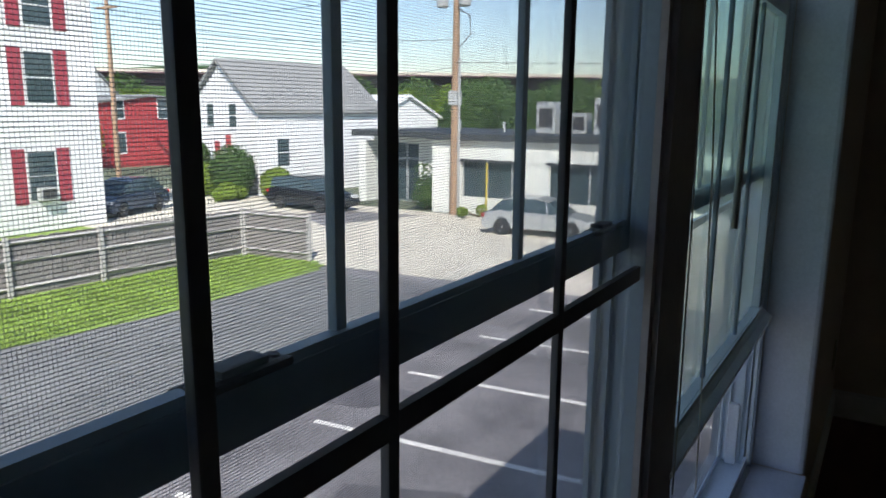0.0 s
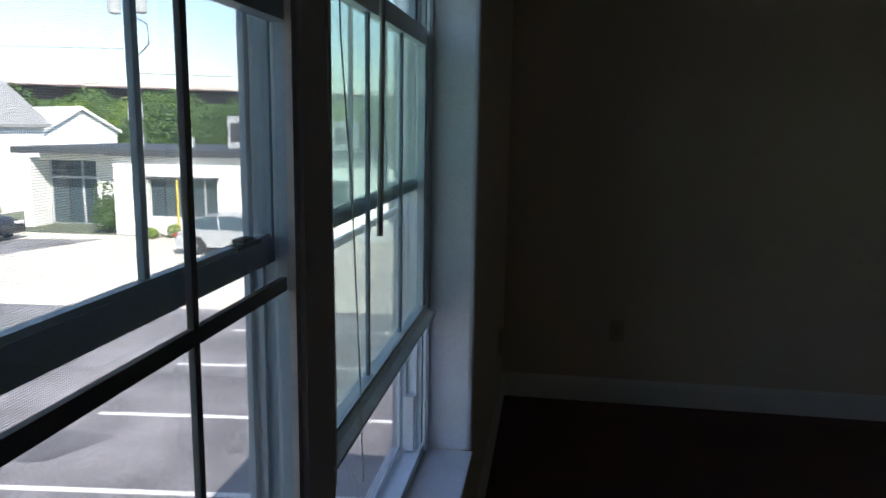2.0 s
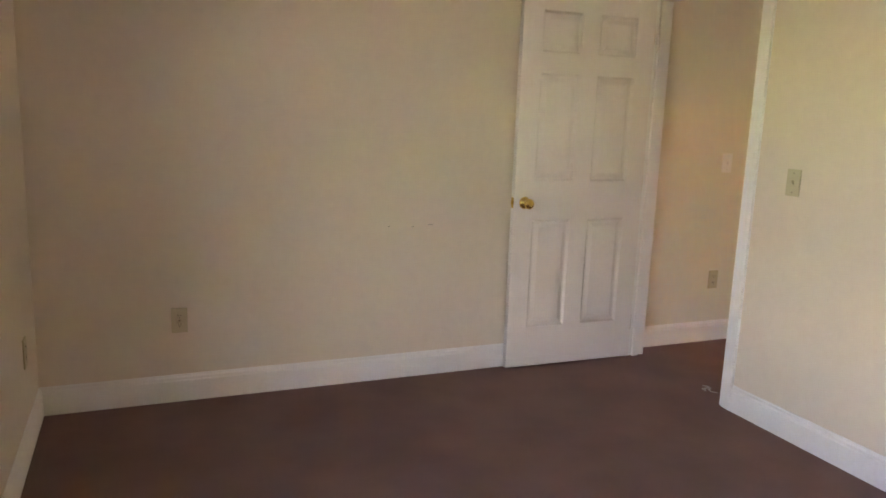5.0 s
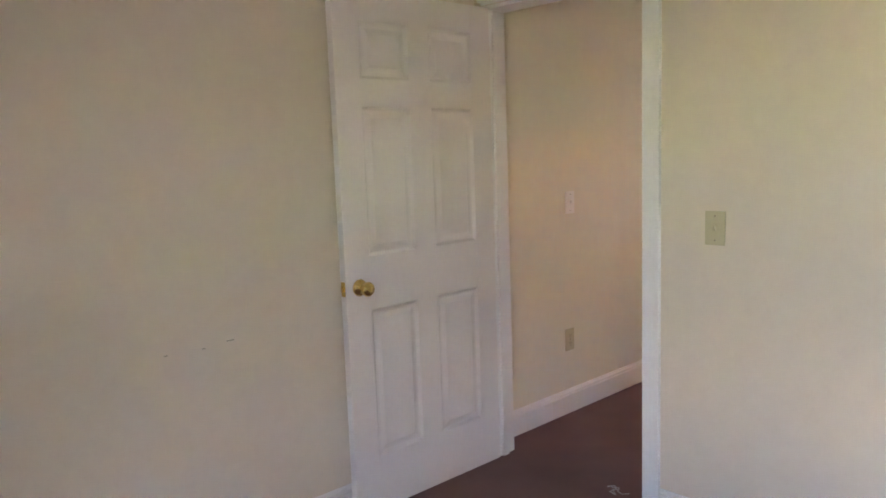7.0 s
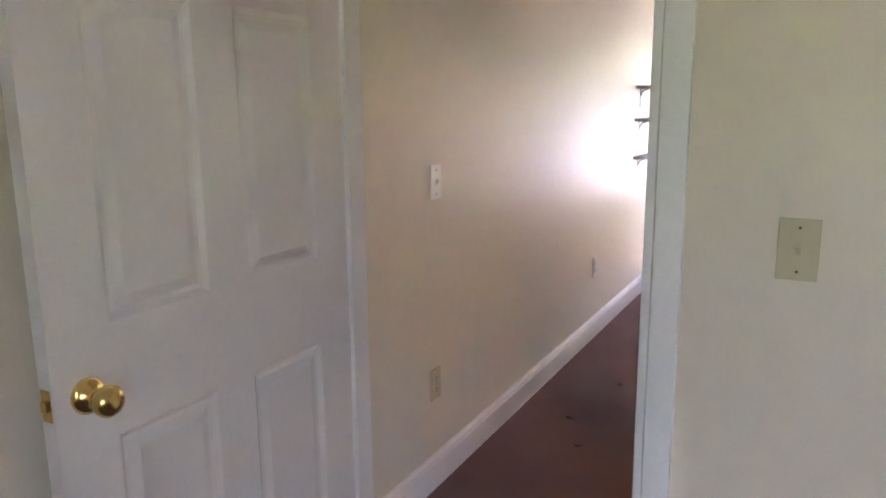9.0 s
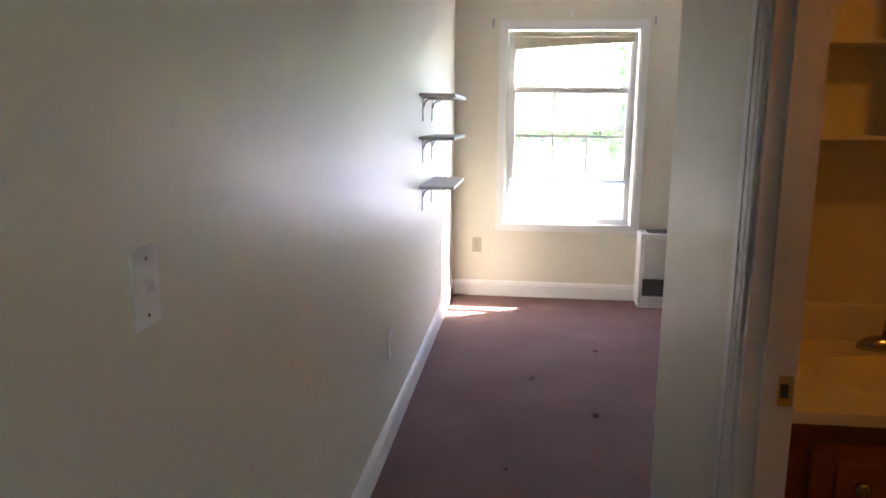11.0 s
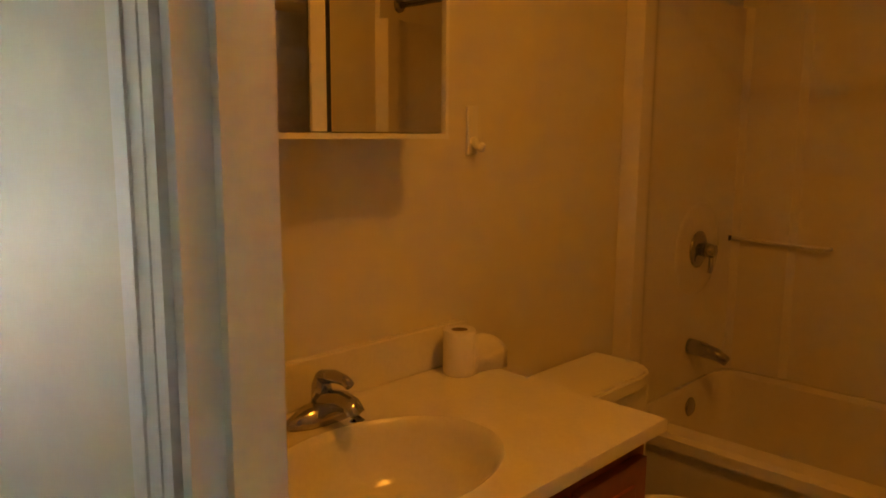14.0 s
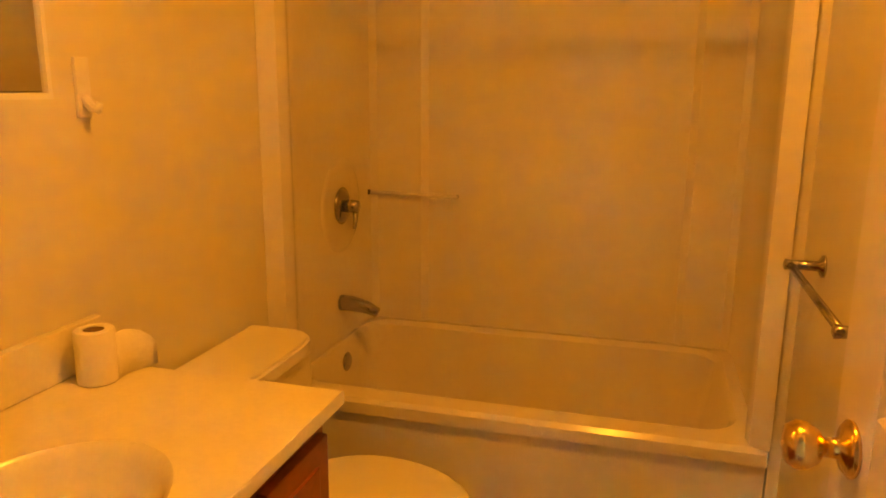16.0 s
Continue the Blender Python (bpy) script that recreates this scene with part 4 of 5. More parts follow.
boxpart("door_stile", (MX + 0.002, MX + 0.009, MYD - 0.030, MYD, MZ0 + 0.012, MZ1 - 0.012), M_WHITEPL, cab, "pale edge strip of the mirror door", bevel=0.002)
bm = B()
box(bm, MX - 0.003, MX + 0.012, MY0, MY1, MZ0, MZ0 + 0.010)
box(bm, MX - 0.003, MX + 0.012, MY0, MY1, MZ1 - 0.010, MZ1)
box(bm, MX - 0.002, MX + 0.006, MY0, MY0 + 0.008, MZ0 + 0.010, MZ1 - 0.01)
box(bm, MX - 0.002, MX + 0.006, MY1 - 0.008, MY1, MZ0 + 0.010, MZ1 - 0.01)
part("frame", bm, M_WHITEPL, cab, "thin pale metal frame")

hook = thing("robe_hook", pose(X_BE, -1.880, 1.370), "white plastic wall hook beside the mirror", "hook")
bm = box(B(), -0.008, -0.0005, -0.018, 0.018, -0.055, 0.055, bevel=0.003)
part("plate", bm, M_WHITEPL, hook)
bm = tube(B(), [(-0.008, 0, -0.02), (-0.022, 0, -0.036), (-0.034, 0, -0.040), (-0.040, 0, -0.028)], [0.010, 0.010, 0.009, 0.007], 10)
part("peg", bm, M_WHITEPL, hook, smooth=True)

toi = thing("toilet", pose(X_BE, -2.20, 0), "white two-piece toilet with its lid down", "toilet")
boxpart("tank", (-0.20, -0.02, -0.20, 0.20, 0.38, 0.705), M_PORCELAIN, toi, bevel=0.02)
bm = prism(B(), [(-0.012, -0.213), (-0.012, 0.213), (-0.150, 0.213), (-0.190, 0.196), (-0.214, 0.160), (-0.222, 0.100), (-0.222, -0.100), (-0.214, -0.160), (-0.190, -0.196), (-0.150, -0.213)], "z", 0.706, 0.742)
bmesh.ops.bevel(bm, geom=[e for e in bm.edges if e.verts[0].co.z > 0.74 and e.verts[1].co.z > 0.74], offset=0.008, segments=2, affect="EDGES")
part("tank_lid", bm, M_PORCELAIN, toi, "rounded white tank lid", smooth="angle")
bm = B()
tube(bm, [(-0.205, 0.14, 0.65), (-0.225, 0.14, 0.65)], 0.012, 12)
tube(bm, [(-0.222, 0.14, 0.65), (-0.228, 0.08, 0.642)], 0.006, 8)
part("flush_lever", bm, M_CHROME, toi, "chrome flush lever")


def oval(bm, cx, rx0, rx1, ry, rings):
    n = 32
    rv = []
    for k, z in rings:
        rv.append([bm.verts.new((cx + (rx1 if math.cos(a) < 0 else rx0) * math.cos(a) * k, ry * math.sin(a) * k, z)) for a in [i * math.tau / n for i in range(n)]])
    for a, b in zip(rv, rv[1:]):
        for k in range(n):
            bm.faces.new((a[k], a[(k + 1) % n], b[(k + 1) % n], b[k]))
    bm.faces.new(rv[0][::-1])
    bm.faces.new(rv[-1])
    return bm


part("bowl", oval(B(), -0.42, 0.20, 0.25, 0.175, [(0.62, 0.0), (0.60, 0.05), (0.50, 0.14), (0.62, 0.24), (0.90, 0.32), (1.0, 0.365), (1.0, 0.385)]), M_PORCELAIN, toi, smooth="angle")
part("seat", oval(B(), -0.42, 0.20, 0.26, 0.183, [(0.97, 0.386), (1.0, 0.390), (1.0, 0.402), (0.98, 0.405)]), M_PORCELAIN, toi, smooth="angle")
part("lid", oval(B(), -0.42, 0.205, 0.262, 0.185, [(0.97, 0.4055), (1.0, 0.409), (1.0, 0.420), (0.96, 0.427), (0.6, 0.430)]), M_PORCELAIN, toi, "closed white toilet lid", smooth="angle")

# tub and surround
TY0, TY1, TZ = -2.550, Y_BACK, 0.505
TX0, TX1 = 3.415, X_BE
wall("wall_tub_end", [(X_C2, TX0 - 0.030, TY0, Y_S2 - 0.001, 0.006, H), (X_C2, TX0 - 0.002, Y_BACK, TY0, 0.006, H)], M_WALL_HALL, "painted side wall of the bathroom")
tub = thing("bathtub", pose(0, 0, 0), "white fibreglass bathtub with a plain apron", "bathtub")


def loop(x0, x1, y0, y1, z, r, n=6):
    pts = []
    for cx, cy, a0 in ((x1 - r, y1 - r, 0), (x0 + r, y1 - r, 90), (x0 + r, y0 + r, 180), (x1 - r, y0 + r, 270)):
        for k in range(n + 1):
            a = radians(a0 + 90 * k / n)
            pts.append((cx + r * math.cos(a), cy + r * math.sin(a), z))
    return pts


bm = B()
specs = [(TX0 + 0.002, TX1 - 0.002, TY1 + 0.002, TY0, 0.0, 0.004), (TX0 + 0.002, TX1 - 0.002, TY1 + 0.002, TY0, TZ - 0.05, 0.004), (TX0 + 0.002, TX1 - 0.002, TY1 + 0.002, TY0 + 0.018, TZ - 0.045, 0.004),
         (TX0 + 0.002, TX1 - 0.002, TY1 + 0.002, TY0 + 0.018, TZ - 0.012, 0.006), (TX0 + 0.004, TX1 - 0.004, TY1 + 0.004, TY0 + 0.006, TZ, 0.01),
         (TX0 + 0.06, TX1 - 0.032, TY1 + 0.040, TY0 - 0.065, TZ, 0.10), (TX0 + 0.075, TX1 - 0.040, TY1 + 0.055, TY0 - 0.08, TZ - 0.015, 0.10),
         (TX0 + 0.14, TX1 - 0.075, TY1 + 0.10, TY0 - 0.11, 0.20, 0.12), (TX0 + 0.20, TX1 - 0.11, TY1 + 0.13, TY0 - 0.14, 0.08, 0.12)]
rv = [[bm.verts.new(p) for p in loop(*s)] for s in specs]
for a, b in zip(rv, rv[1:]):
    for k in range(len(a)):
        bm.faces.new((a[k], a[(k + 1) % len(a)], b[(k + 1) % len(a)], b[k]))
bm.faces.new(rv[-1])
bmesh.ops.recalc_face_normals(bm, faces=bm.faces)
part("basin", bm, M_FIBRE, tub, smooth="angle")
part("overflow_plate", lathe(B(), [(0.034, 0), (0.034, 0.004), (0.026, 0.010), (0.008, 0.012)], "-x", (TX1 - 0.046, -2.97, 0.432), 20), M_CHROME, tub, "round chrome overflow plate", smooth=True)

sur = thing("shower_surround", pose(0, 0, 0), "moulded glossy fibreglass shower surround above the tub", "shower surround")
SZ = 1.80
prof = []      # plan outline of the back panel with shallow vertical columns
for x0, x1, dy in ((TX0 + 0.03, TX0 + 0.20, 0.035), (TX0 + 0.20, TX0 + 0.32, 0.018), (TX0 + 0.32, TX1 - 0.34, 0.026), (TX1 - 0.34, TX1 - 0.24, 0.018), (TX1 - 0.24, TX1 - 0.03, 0.035)):
    prof += [(x0 + 0.012, Y_BACK + dy), (x1 - 0.012, Y_BACK + dy)]
bm = B()
poly = prof + [(TX1 - 0.001, Y_BACK + 0.001), (TX0 + 0.001, Y_BACK + 0.001)]
prism(bm, poly, "z", TZ + 0.002, SZ)
part("back_panel", bm, M_FIBRE, sur, smooth="angle")
for xw, s in ((TX1, -1), (TX0, 1)):
    bm = B()
    # side panel, its rounded front flange and its curved inner corner
    prism(bm, [(xw + s * 0.001, Y_BACK + 0.036), (xw + s * 0.060, Y_BACK + 0.036), (xw + s * 0.036, Y_BACK + 0.050), (xw + s * 0.026, Y_BACK + 0.075), (xw + s * 0.024, TY0 - 0.13),
               (xw + s * 0.030, TY0 - 0.09), (xw + s * 0.046, TY0 - 0.07), (xw + s * 0.052, TY0 - 0.04), (xw + s * 0.046, TY0), (xw + s * 0.020, TY0 + 0.018), (xw + s * 0.001, TY0 + 0.025)], "z", TZ + 0.002, SZ)
    part("side_panel", bm, M_FIBRE, sur, smooth="angle")

part("valve_boss", lathe(B(), [(0.170, 0.020), (0.160, 0.0258), (0.140, 0.0272), (0.120, 0.0262), (0.110, 0.0255)], "-x", (TX1, -3.005, 0.980), 40), M_FIBRE, sur, "shallow moulded ring around the valve", smooth=True)
arm = thing("wall_shower", pose(TX1, -3.005, 1.90), "chrome shower arm and small head above the surround", "shower head")
part("flange", lathe(B(), [(0.030, 0.0005), (0.028, 0.006), (0.014, 0.010)], "-x", (0, 0, 0), 16), M_CHROME, arm, smooth=True)
part("pipe", tube(B(), [(-0.008, 0, 0), (-0.070, 0, 0.008), (-0.120, 0, -0.018), (-0.150, 0, -0.050)], 0.010, 12), M_CHROME, arm, smooth=True)
part("head", tube(B(), [(-0.148, 0, -0.046), (-0.165, 0, -0.066), (-0.182, 0, -0.086)], [0.014, 0.026, 0.032], 16), M_CHROME, arm, "small round shower head", smooth=True)

valve = thing("shower_valve", pose(TX1 - 0.025, -3.005, 0.980), "chrome shower valve with a round escutcheon", "valve")
part("escutcheon", lathe(B(), [(0.062, 0), (0.064, 0.004), (0.050, 0.012), (0.030, 0.016)], "-x", (0, 0, 0), 24), M_CHROME, valve, smooth=True)
bm = lathe(B(), [(0.022, 0.016), (0.024, 0.04), (0.020, 0.062), (0.008, 0.066)], "-x", (0, 0, 0), 16)
tube(bm, [(-0.05, 0, -0.005), (-0.055, 0.01, -0.05), (-0.052, 0.015, -0.075)], [0.010, 0.008, 0.007], 10)
part("handle", bm, M_CHROME, valve, smooth=True)
sp = thing("tub_spout", pose(TX1 - 0.025, -2.985, 0.638), "chrome tub spout over the bathtub", "spout")
part("spout_body", tube(B(), [(0.0, 0, 0.004), (-0.04, 0, 0.004), (-0.10, 0, -0.006), (-0.135, 0, -0.022)], [0.028, 0.027, 0.022, 0.017], 16), M_CHROME, sp, smooth=True)
bar = thing("soap_bar_rail", pose(4.57, Y_BACK + 0.02, 0.985), "thin pale grab rail on the shower surround", "rail")
bm = tube(B(), [(0.17, 0.0, 0.012), (0.17, 0.035, 0.012), (-0.16, 0.035, 0.006), (-0.16, 0.0, 0.006)], 0.0065, 10)
part("rail", bm, M_FIBRE, bar, smooth=True)
part("post", tube(B(), [(0.175, 0.0, 0.012), (0.175, 0.045, 0.012)], 0.010, 10), M_BRONZE, bar, "dark end post")
rodt = thing("shower_curtain_rod", pose(0, -2.600, 1.850), "bare chrome shower curtain rod across the tub", "curtain rod")
part("rod", tube(B(), [(TX0 + 0.052, 0, 0), (TX1 - 0.052, 0, 0)], 0.0125, 12), M_CHROME, rodt, smooth=True)
for x, s in ((TX0 + 0.054, "x"), (TX1 - 0.054, "-x")):
    part("flange", lathe(B(), [(0.028, 0), (0.026, 0.008), (0.015, 0.014)], s, (x, 0, 0), 16), M_CHROME, rodt, smooth=True)

tb = thing("towel_bar", pose(TX0 - 0.030, -2.115, 1.020), "metal towel bar on the bathroom wall", "towel bar")
for y in (-0.228, 0.225):
    part("post", lathe(B(), [(0.024, 0), (0.024, 0.005), (0.011, 0.012), (0.010, 0.06), (0.012, 0.075), (0.005, 0.078)], "x", (0, y, 0), 14), M_CHROME, tb, smooth=True)
part("rail", tube(B(), [(0.065, -0.228, 0), (0.065, 0.225, 0)], 0.0075, 10), M_CHROME, tb, smooth=True)

# ceiling lamp of the bathroom
lamp = thing("ceiling_lamp", pose(3.79, -1.617, H), "round frosted glass ceiling lamp, lit", "ceiling lamp")
part("canopy", lathe(B(), [(0.14, -0.0005), (0.14, -0.02), (0.12, -0.025)], "z", (0, 0, 0), 24), M_BRASS, lamp)
part("shade", lathe(B(), [(0.125, -0.026), (0.12, -0.05), (0.09, -0.072), (0.04, -0.083), (0.005, -0.085)], "z", (0, 0, 0), 24), M_BULB, lamp, "glowing frosted glass shade", smooth=True)
pl = new("bath_light", bpy.data.lights.new("bath_light", "AREA"))
pl.data.shape, pl.data.size, pl.data.energy, pl.data.color = "DISK", 0.16, BATH_LAMP_WATTS, BATH_LAMP_COLOUR
pl.matrix_basis = pose(3.79, -1.617, H - 0.092)


# ---- outdoors ----
indoors = set(bpy.data.objects)
G = -3.4
structure(boxpart("ground", (-700, 600, -600, 700, G - 0.5, G), M_FIELD), "open ground reaching the horizon", "ground")


def sheet(name, pts, z, material, label, cat):
    return structure(part(name, prism(B(), pts, "z", G - 0.05, G + z), material), label, cat)


sheet("parking_lot", [(-14.9, -40), (-0.3, -40), (-0.3, 17), (-14.9, 17)], 0.02, M_ASPHALT, "dark patched asphalt parking lot", "pavement")
sheet("road", [(-60, 13.9), (-14.5, 13.6), (18, 16.4), (18, 25.6), (-60, 26.0)], 0.024, M_CONCRETE, "pale sun-bleached concrete drive", "road")
sheet("lane", [(-15.0, -40), (-9.6, -40), (-9.6, 10.2), (-12.0, 12.6), (-15.0, 12.9)], 0.03, M_OLDROAD, "worn lighter strip of old asphalt", "pavement")
sheet("lawn_base", [(-30, -40), (-14.9, -40), (-14.9, 3.4), (-14.35, 7.1), (-14.6, 12.9), (-15.4, 13.8), (-18.5, 13.8), (-30, 13.8)], 0.045, M_GRASS, "bright green mown lawn along the fence", "lawn")
rnd = random.Random(8)
verts, faces = [], []
for i in range(14000):
    y = rnd.uniform(1.0, 13.4)
    xr = -14.7 if y > 3 else -15.0
    x = rnd.uniform(-18.5, xr - 0.1)
    h, a, r = rnd.uniform(0.04, 0.11), rnd.uniform(0, 6.28), 0.02
    k = len(verts)
    verts += [(x - r * math.cos(a), y - r * math.sin(a), G + 0.04), (x + r * math.cos(a), y + r * math.sin(a), G + 0.04), (x + rnd.uniform(-0.03, 0.03), y + rnd.uniform(-0.03, 0.03), G + 0.04 + h)]
    faces.append((k, k + 1, k + 2))
me = bpy.data.meshes.new("grass")
me.from_pydata(verts, [], faces)
me.materials.append(M_GRASS)
tagged(new("grass", me), "short green grass blades on the lawn", "grass", kind="stuff")
for i, y in enumerate((-8.0, -5.4, -2.8, -0.2, 1.75, 4.40, 7.02, 9.70, 12.3)):
    bm = B()
    prism(bm, [(-7.25, y - 0.055), (-1.6, y + 0.50), (-1.6, y + 0.62), (-7.25, y + 0.055)], "z", G + 0.021, G + 0.026)
    structure(part("parking_line", bm, M_LINE), "worn white painted parking line", "road marking")

sheet("asphalt_patch", [(-20.2, 19.6), (-18.6, 24.6), (-23.2, 23.6), (-23.6, 21.5)], 0.032, M_ASPHALT, "dark patch lying on the pale drive", "road patch")
sheet("asphalt_patch", [(-7.6, -0.4), (-5.9, 0.4), (-5.2, 1.5), (-6.4, 1.3), (-7.9, 0.4)], 0.026, M_PATCH, "dark oil-stained patch on the asphalt", "road patch")
sheet("asphalt_patch", [(-5.4, 2.4), (-3.6, 2.2), (-3.0, 3.2), (-4.2, 3.7), (-5.6, 3.1)], 0.026, M_PATCH, "dark oil-stained patch on the asphalt", "road patch")
sheet("asphalt_patch", [(-8.6, 4.9), (-6.9, 5.2), (-6.4, 6.2), (-8.2, 6.4)], 0.026, M_PATCH, "dark oil-stained patch on the asphalt", "road patch")

# fence: boards, rails and posts
fence = thing("fence", pose(0, 0, G), "weathered grey board fence with paler posts and rails", "fence")


def fence_run(a, b, height=1.56):
    a, b = Vector((*a, 0)), Vector((*b, 0))
    d, L = (b - a).normalized(), (b - a).length
    nrm = Vector((-d.y, d.x, 0))
    if nrm.dot(Vector((0.6, -0.8, 0))) < 0:
        nrm = -nrm
    bm = B()
    k = 0.0
    while k < L:
        h = height + random.uniform(-0.02, 0.02)
        p, q = a + d * k, a + d * min(k + 0.135, L)
        c = [p, q, q - nrm * 0.02, p - nrm * 0.02]
        lo, hi = [bm.verts.new((*v.xy, 0.03)) for v in c], [bm.verts.new((*v.xy, h)) for v in c]
        bm.faces.new(hi)
        for i in range(4):
            bm.faces.new((lo[i], lo[(i + 1) % 4], hi[(i + 1) % 4], hi[i]))
        k += 0.142
    bmesh.ops.recalc_face_normals(bm, faces=bm.faces)
    tagged(part("fence_boards", bm, M_FENCE, fence), "upright weathered boards", kind="stuff")
    for z in (0.28, 0.98, height - 0.10):
        bm = B()
        p, q = a + nrm * 0.04, b + nrm * 0.04
        tube(bm, [(p.x, p.y, z), (q.x, q.y, z)], 0.045, 4)
        part("rail", bm, M_POST, fence, "pale horizontal rail")
    n = max(1, round(L / 2.44))
    for i in range(n + 1):
        p = a + d * (L * i / n) + nrm * 0.08
        boxpart("post", (p.x - 0.055, p.x + 0.055, p.y - 0.055, p.y + 0.055, 0, height + 0.05), M_POST, fence, "pale square fence post", bevel=0.008)


fence_run((-20.0, -9.0), (-18.25, 13.3))
fence_run((-18.25, 13.3), (-15.65, 13.7))


def house(m, w, d, eave, ridge, siding, roofm, label, along="x", windows=(), over=0.3, storeys=2, sidewin=(), stepped=False):
    """A box of w by d from its near corner; windows: (wall, u, z, width, height, shutters) with wall 0 = y=0 face, 1 = x=w face."""
    hs = thing("house", m, label, "house", "houses")
    bm = B()
    if ridge > eave:
        if along == "y":
            prism(bm, [(0, 0), (w, 0), (w, eave), (w / 2, ridge), (0, eave)], "y", 0, d)
        else:
            prism(bm, [(0, 0), (d, 0), (d, eave), (d / 2, ridge), (0, eave)], "x", 0, w)
    else:
        box(bm, 0, w, 0, d, 0, eave)
    part("wall", bm, siding, hs)
    # clapboard courses as thin proud strips on the two near walls
    bm = B()
    z = 0.3
    while z < eave - 0.05:
        prism(bm, [(-0.030, z), (-0.001, z), (-0.001, z + 0.19), (-0.006, z + 0.19)], "x", -0.001, w + 0.010)
        prism(bm, [(w + 0.030, z), (w + 0.001, z), (w + 0.001, z + 0.19), (w + 0.006, z + 0.19)], "y", 0, d)
        z += 0.20
    tagged(part("clapboards", bm, siding, hs), "lapped siding courses", kind="stuff")
    if ridge > eave:
        for s in (0, 1):
            bm = B()
            span = w if along == "y" else d
            e = (-over if s == 0 else span + over)
            ze = eave - over * (ridge - eave) / (span / 2)
            prism(bm, [(e, ze), (span / 2, ridge + 0.02), (span / 2, ridge + 0.22), (e, ze + 0.2)], along, -over, (d if along == "y" else w) + over)
            part("roof", bm, roofm, hs, "shingled roof slope")
    else:
        boxpart("roof", (-0.2, w + 0.2, -0.2, d + 0.2, eave, eave + 0.3), roofm, hs)
    for wl, u, z, ww, wh, sh in windows:
        def put(name, u0, u1, z0, z1, t0, t1, material, parent, lab=""):
            if wl == 0:
                return boxpart(name, (u0, u1, -t1, -t0, z0, z1), material, parent, lab)
            return boxpart(name, (w + t0, w + t1, u0, u1, z0, z1), material, parent, lab)
        win = put("window", u - ww / 2 - 0.1, u + ww / 2 + 0.1, z - 0.1, z + wh + 0.12, 0.0125, 0.05, M_SIDING, hs, "sash window in white trim")
        for j in (0, 1):
            put("pane", u - ww / 2, u + ww / 2, z + j * wh / 2 + 0.03, z + (j + 1) * wh / 2 - 0.02, 0.051, 0.058, M_DARKGLASS, win, "dark window glass")
        if sh:
            for s in (-1, 1):
                c = u + s * (ww / 2 + 0.1 + sh / 2 + 0.02)
                put("shutter", c - sh / 2, c + sh / 2, z - 0.1, z + wh + 0.12, 0.0125, 0.055, M_SHUTTER, hs, "dark red louvred shutter")
    return hs


# tall white house with red shutters (its near wall looks east)
h1 = house(pose(-36.3, 1.0, G), 8.0, 14.0, 9.6, 9.6, M_SIDING, M_ROOFG, "tall white clapboard house with dark red shutters",
           windows=[(1, 11.4, 1.25, 1.05, 1.9, 0.5), (1, 11.6, 5.0, 1.05, 1.95, 0.5), (1, 11.7, 7.9, 1.05, 1.5, 0.5), (1, 6.0, 1.25, 1.05, 1.9, 0.5), (1, 6.0, 5.15, 1.05, 1.95, 0.5)])
ac = thing("window_air_conditioner", pose(-28.24, 12.4, G + 1.28), "grey air conditioner sitting in a ground floor window", "air conditioner")
boxpart("case", (0, 0.35, -0.32, 0.32, 0, 0.5), M_GREYPIPE, ac, bevel=0.02)
boxpart("grille", (0.351, 0.36, -0.27, 0.27, 0.06, 0.44), M_LOUVRE, ac, "dark grille")
# white gabled house
gable = house(pose(-37.95, 27.6, G, 0, 0, -11.5), 7.6, 9.0, 4.85, 7.55, M_SIDING, M_ROOFG, "white clapboard gabled house with a grey shingled roof", along="y",
              windows=[(0, 2.6, 3.8, 0.7, 1.35, 0), (0, 5.1, 3.8, 0.7, 1.35, 0), (1, 1.6, 1.6, 0.8, 1.6, 0), (1, 5.5, 1.7, 0.7, 1.3, 0)])
for u, z, c in ((2.9, 2.2, M_REDSIDE), (4.2, 2.6, M_REDSIDE)):
    boxpart("flag" if c is M_REDSIDE and z > 2.5 else "door", (u, u + 0.55, -0.06, -0.0125, z - (1.6 if z < 2.5 else 0), z + 0.75), c, gable, "small red panel")
house(pose(-64, 33.5, G, 0, 0, -8), 9.0, 10.0, 5.2, 5.8, M_REDSIDE, M_ROOFG, "dark red house with white window trim", along="x",
      windows=[(0, 2.0, 1.2, 0.9, 1.6, 0), (0, 4.5, 4.0, 0.9, 1.6, 0), (0, 7.3, 1.2, 0.9, 1.6, 0), (0, 7.3, 4.0, 0.9, 1.6, 0), (1, 2.0, 1.2, 0.9, 1.6, 0), (1, 2.0, 4.0, 0.9, 1.6, 0), (1, 6.0, 4.0, 0.9, 1.6, 0)])
house(pose(-88, 40, G, 0, 0, 10), 12.0, 9.0, 5.5, 9.5, M_SIDING, M_ROOFG, "pale house far down the street", along="x", windows=[(0, 3.0, 1.6, 1, 1.6, 0), (0, 8.0, 1.6, 1, 1.6, 0)])
house(pose(-40.5, 45, G, 0, 0, -20), 6.0, 6.0, 4.3, 5.9, M_SIDING, M_SIDING, "far pale house with a light roof among trees", along="x", windows=[(0, 3.0, 1.0, 1, 1.2, 0), (0, 7.0, 1.0, 1, 1.2, 0)])

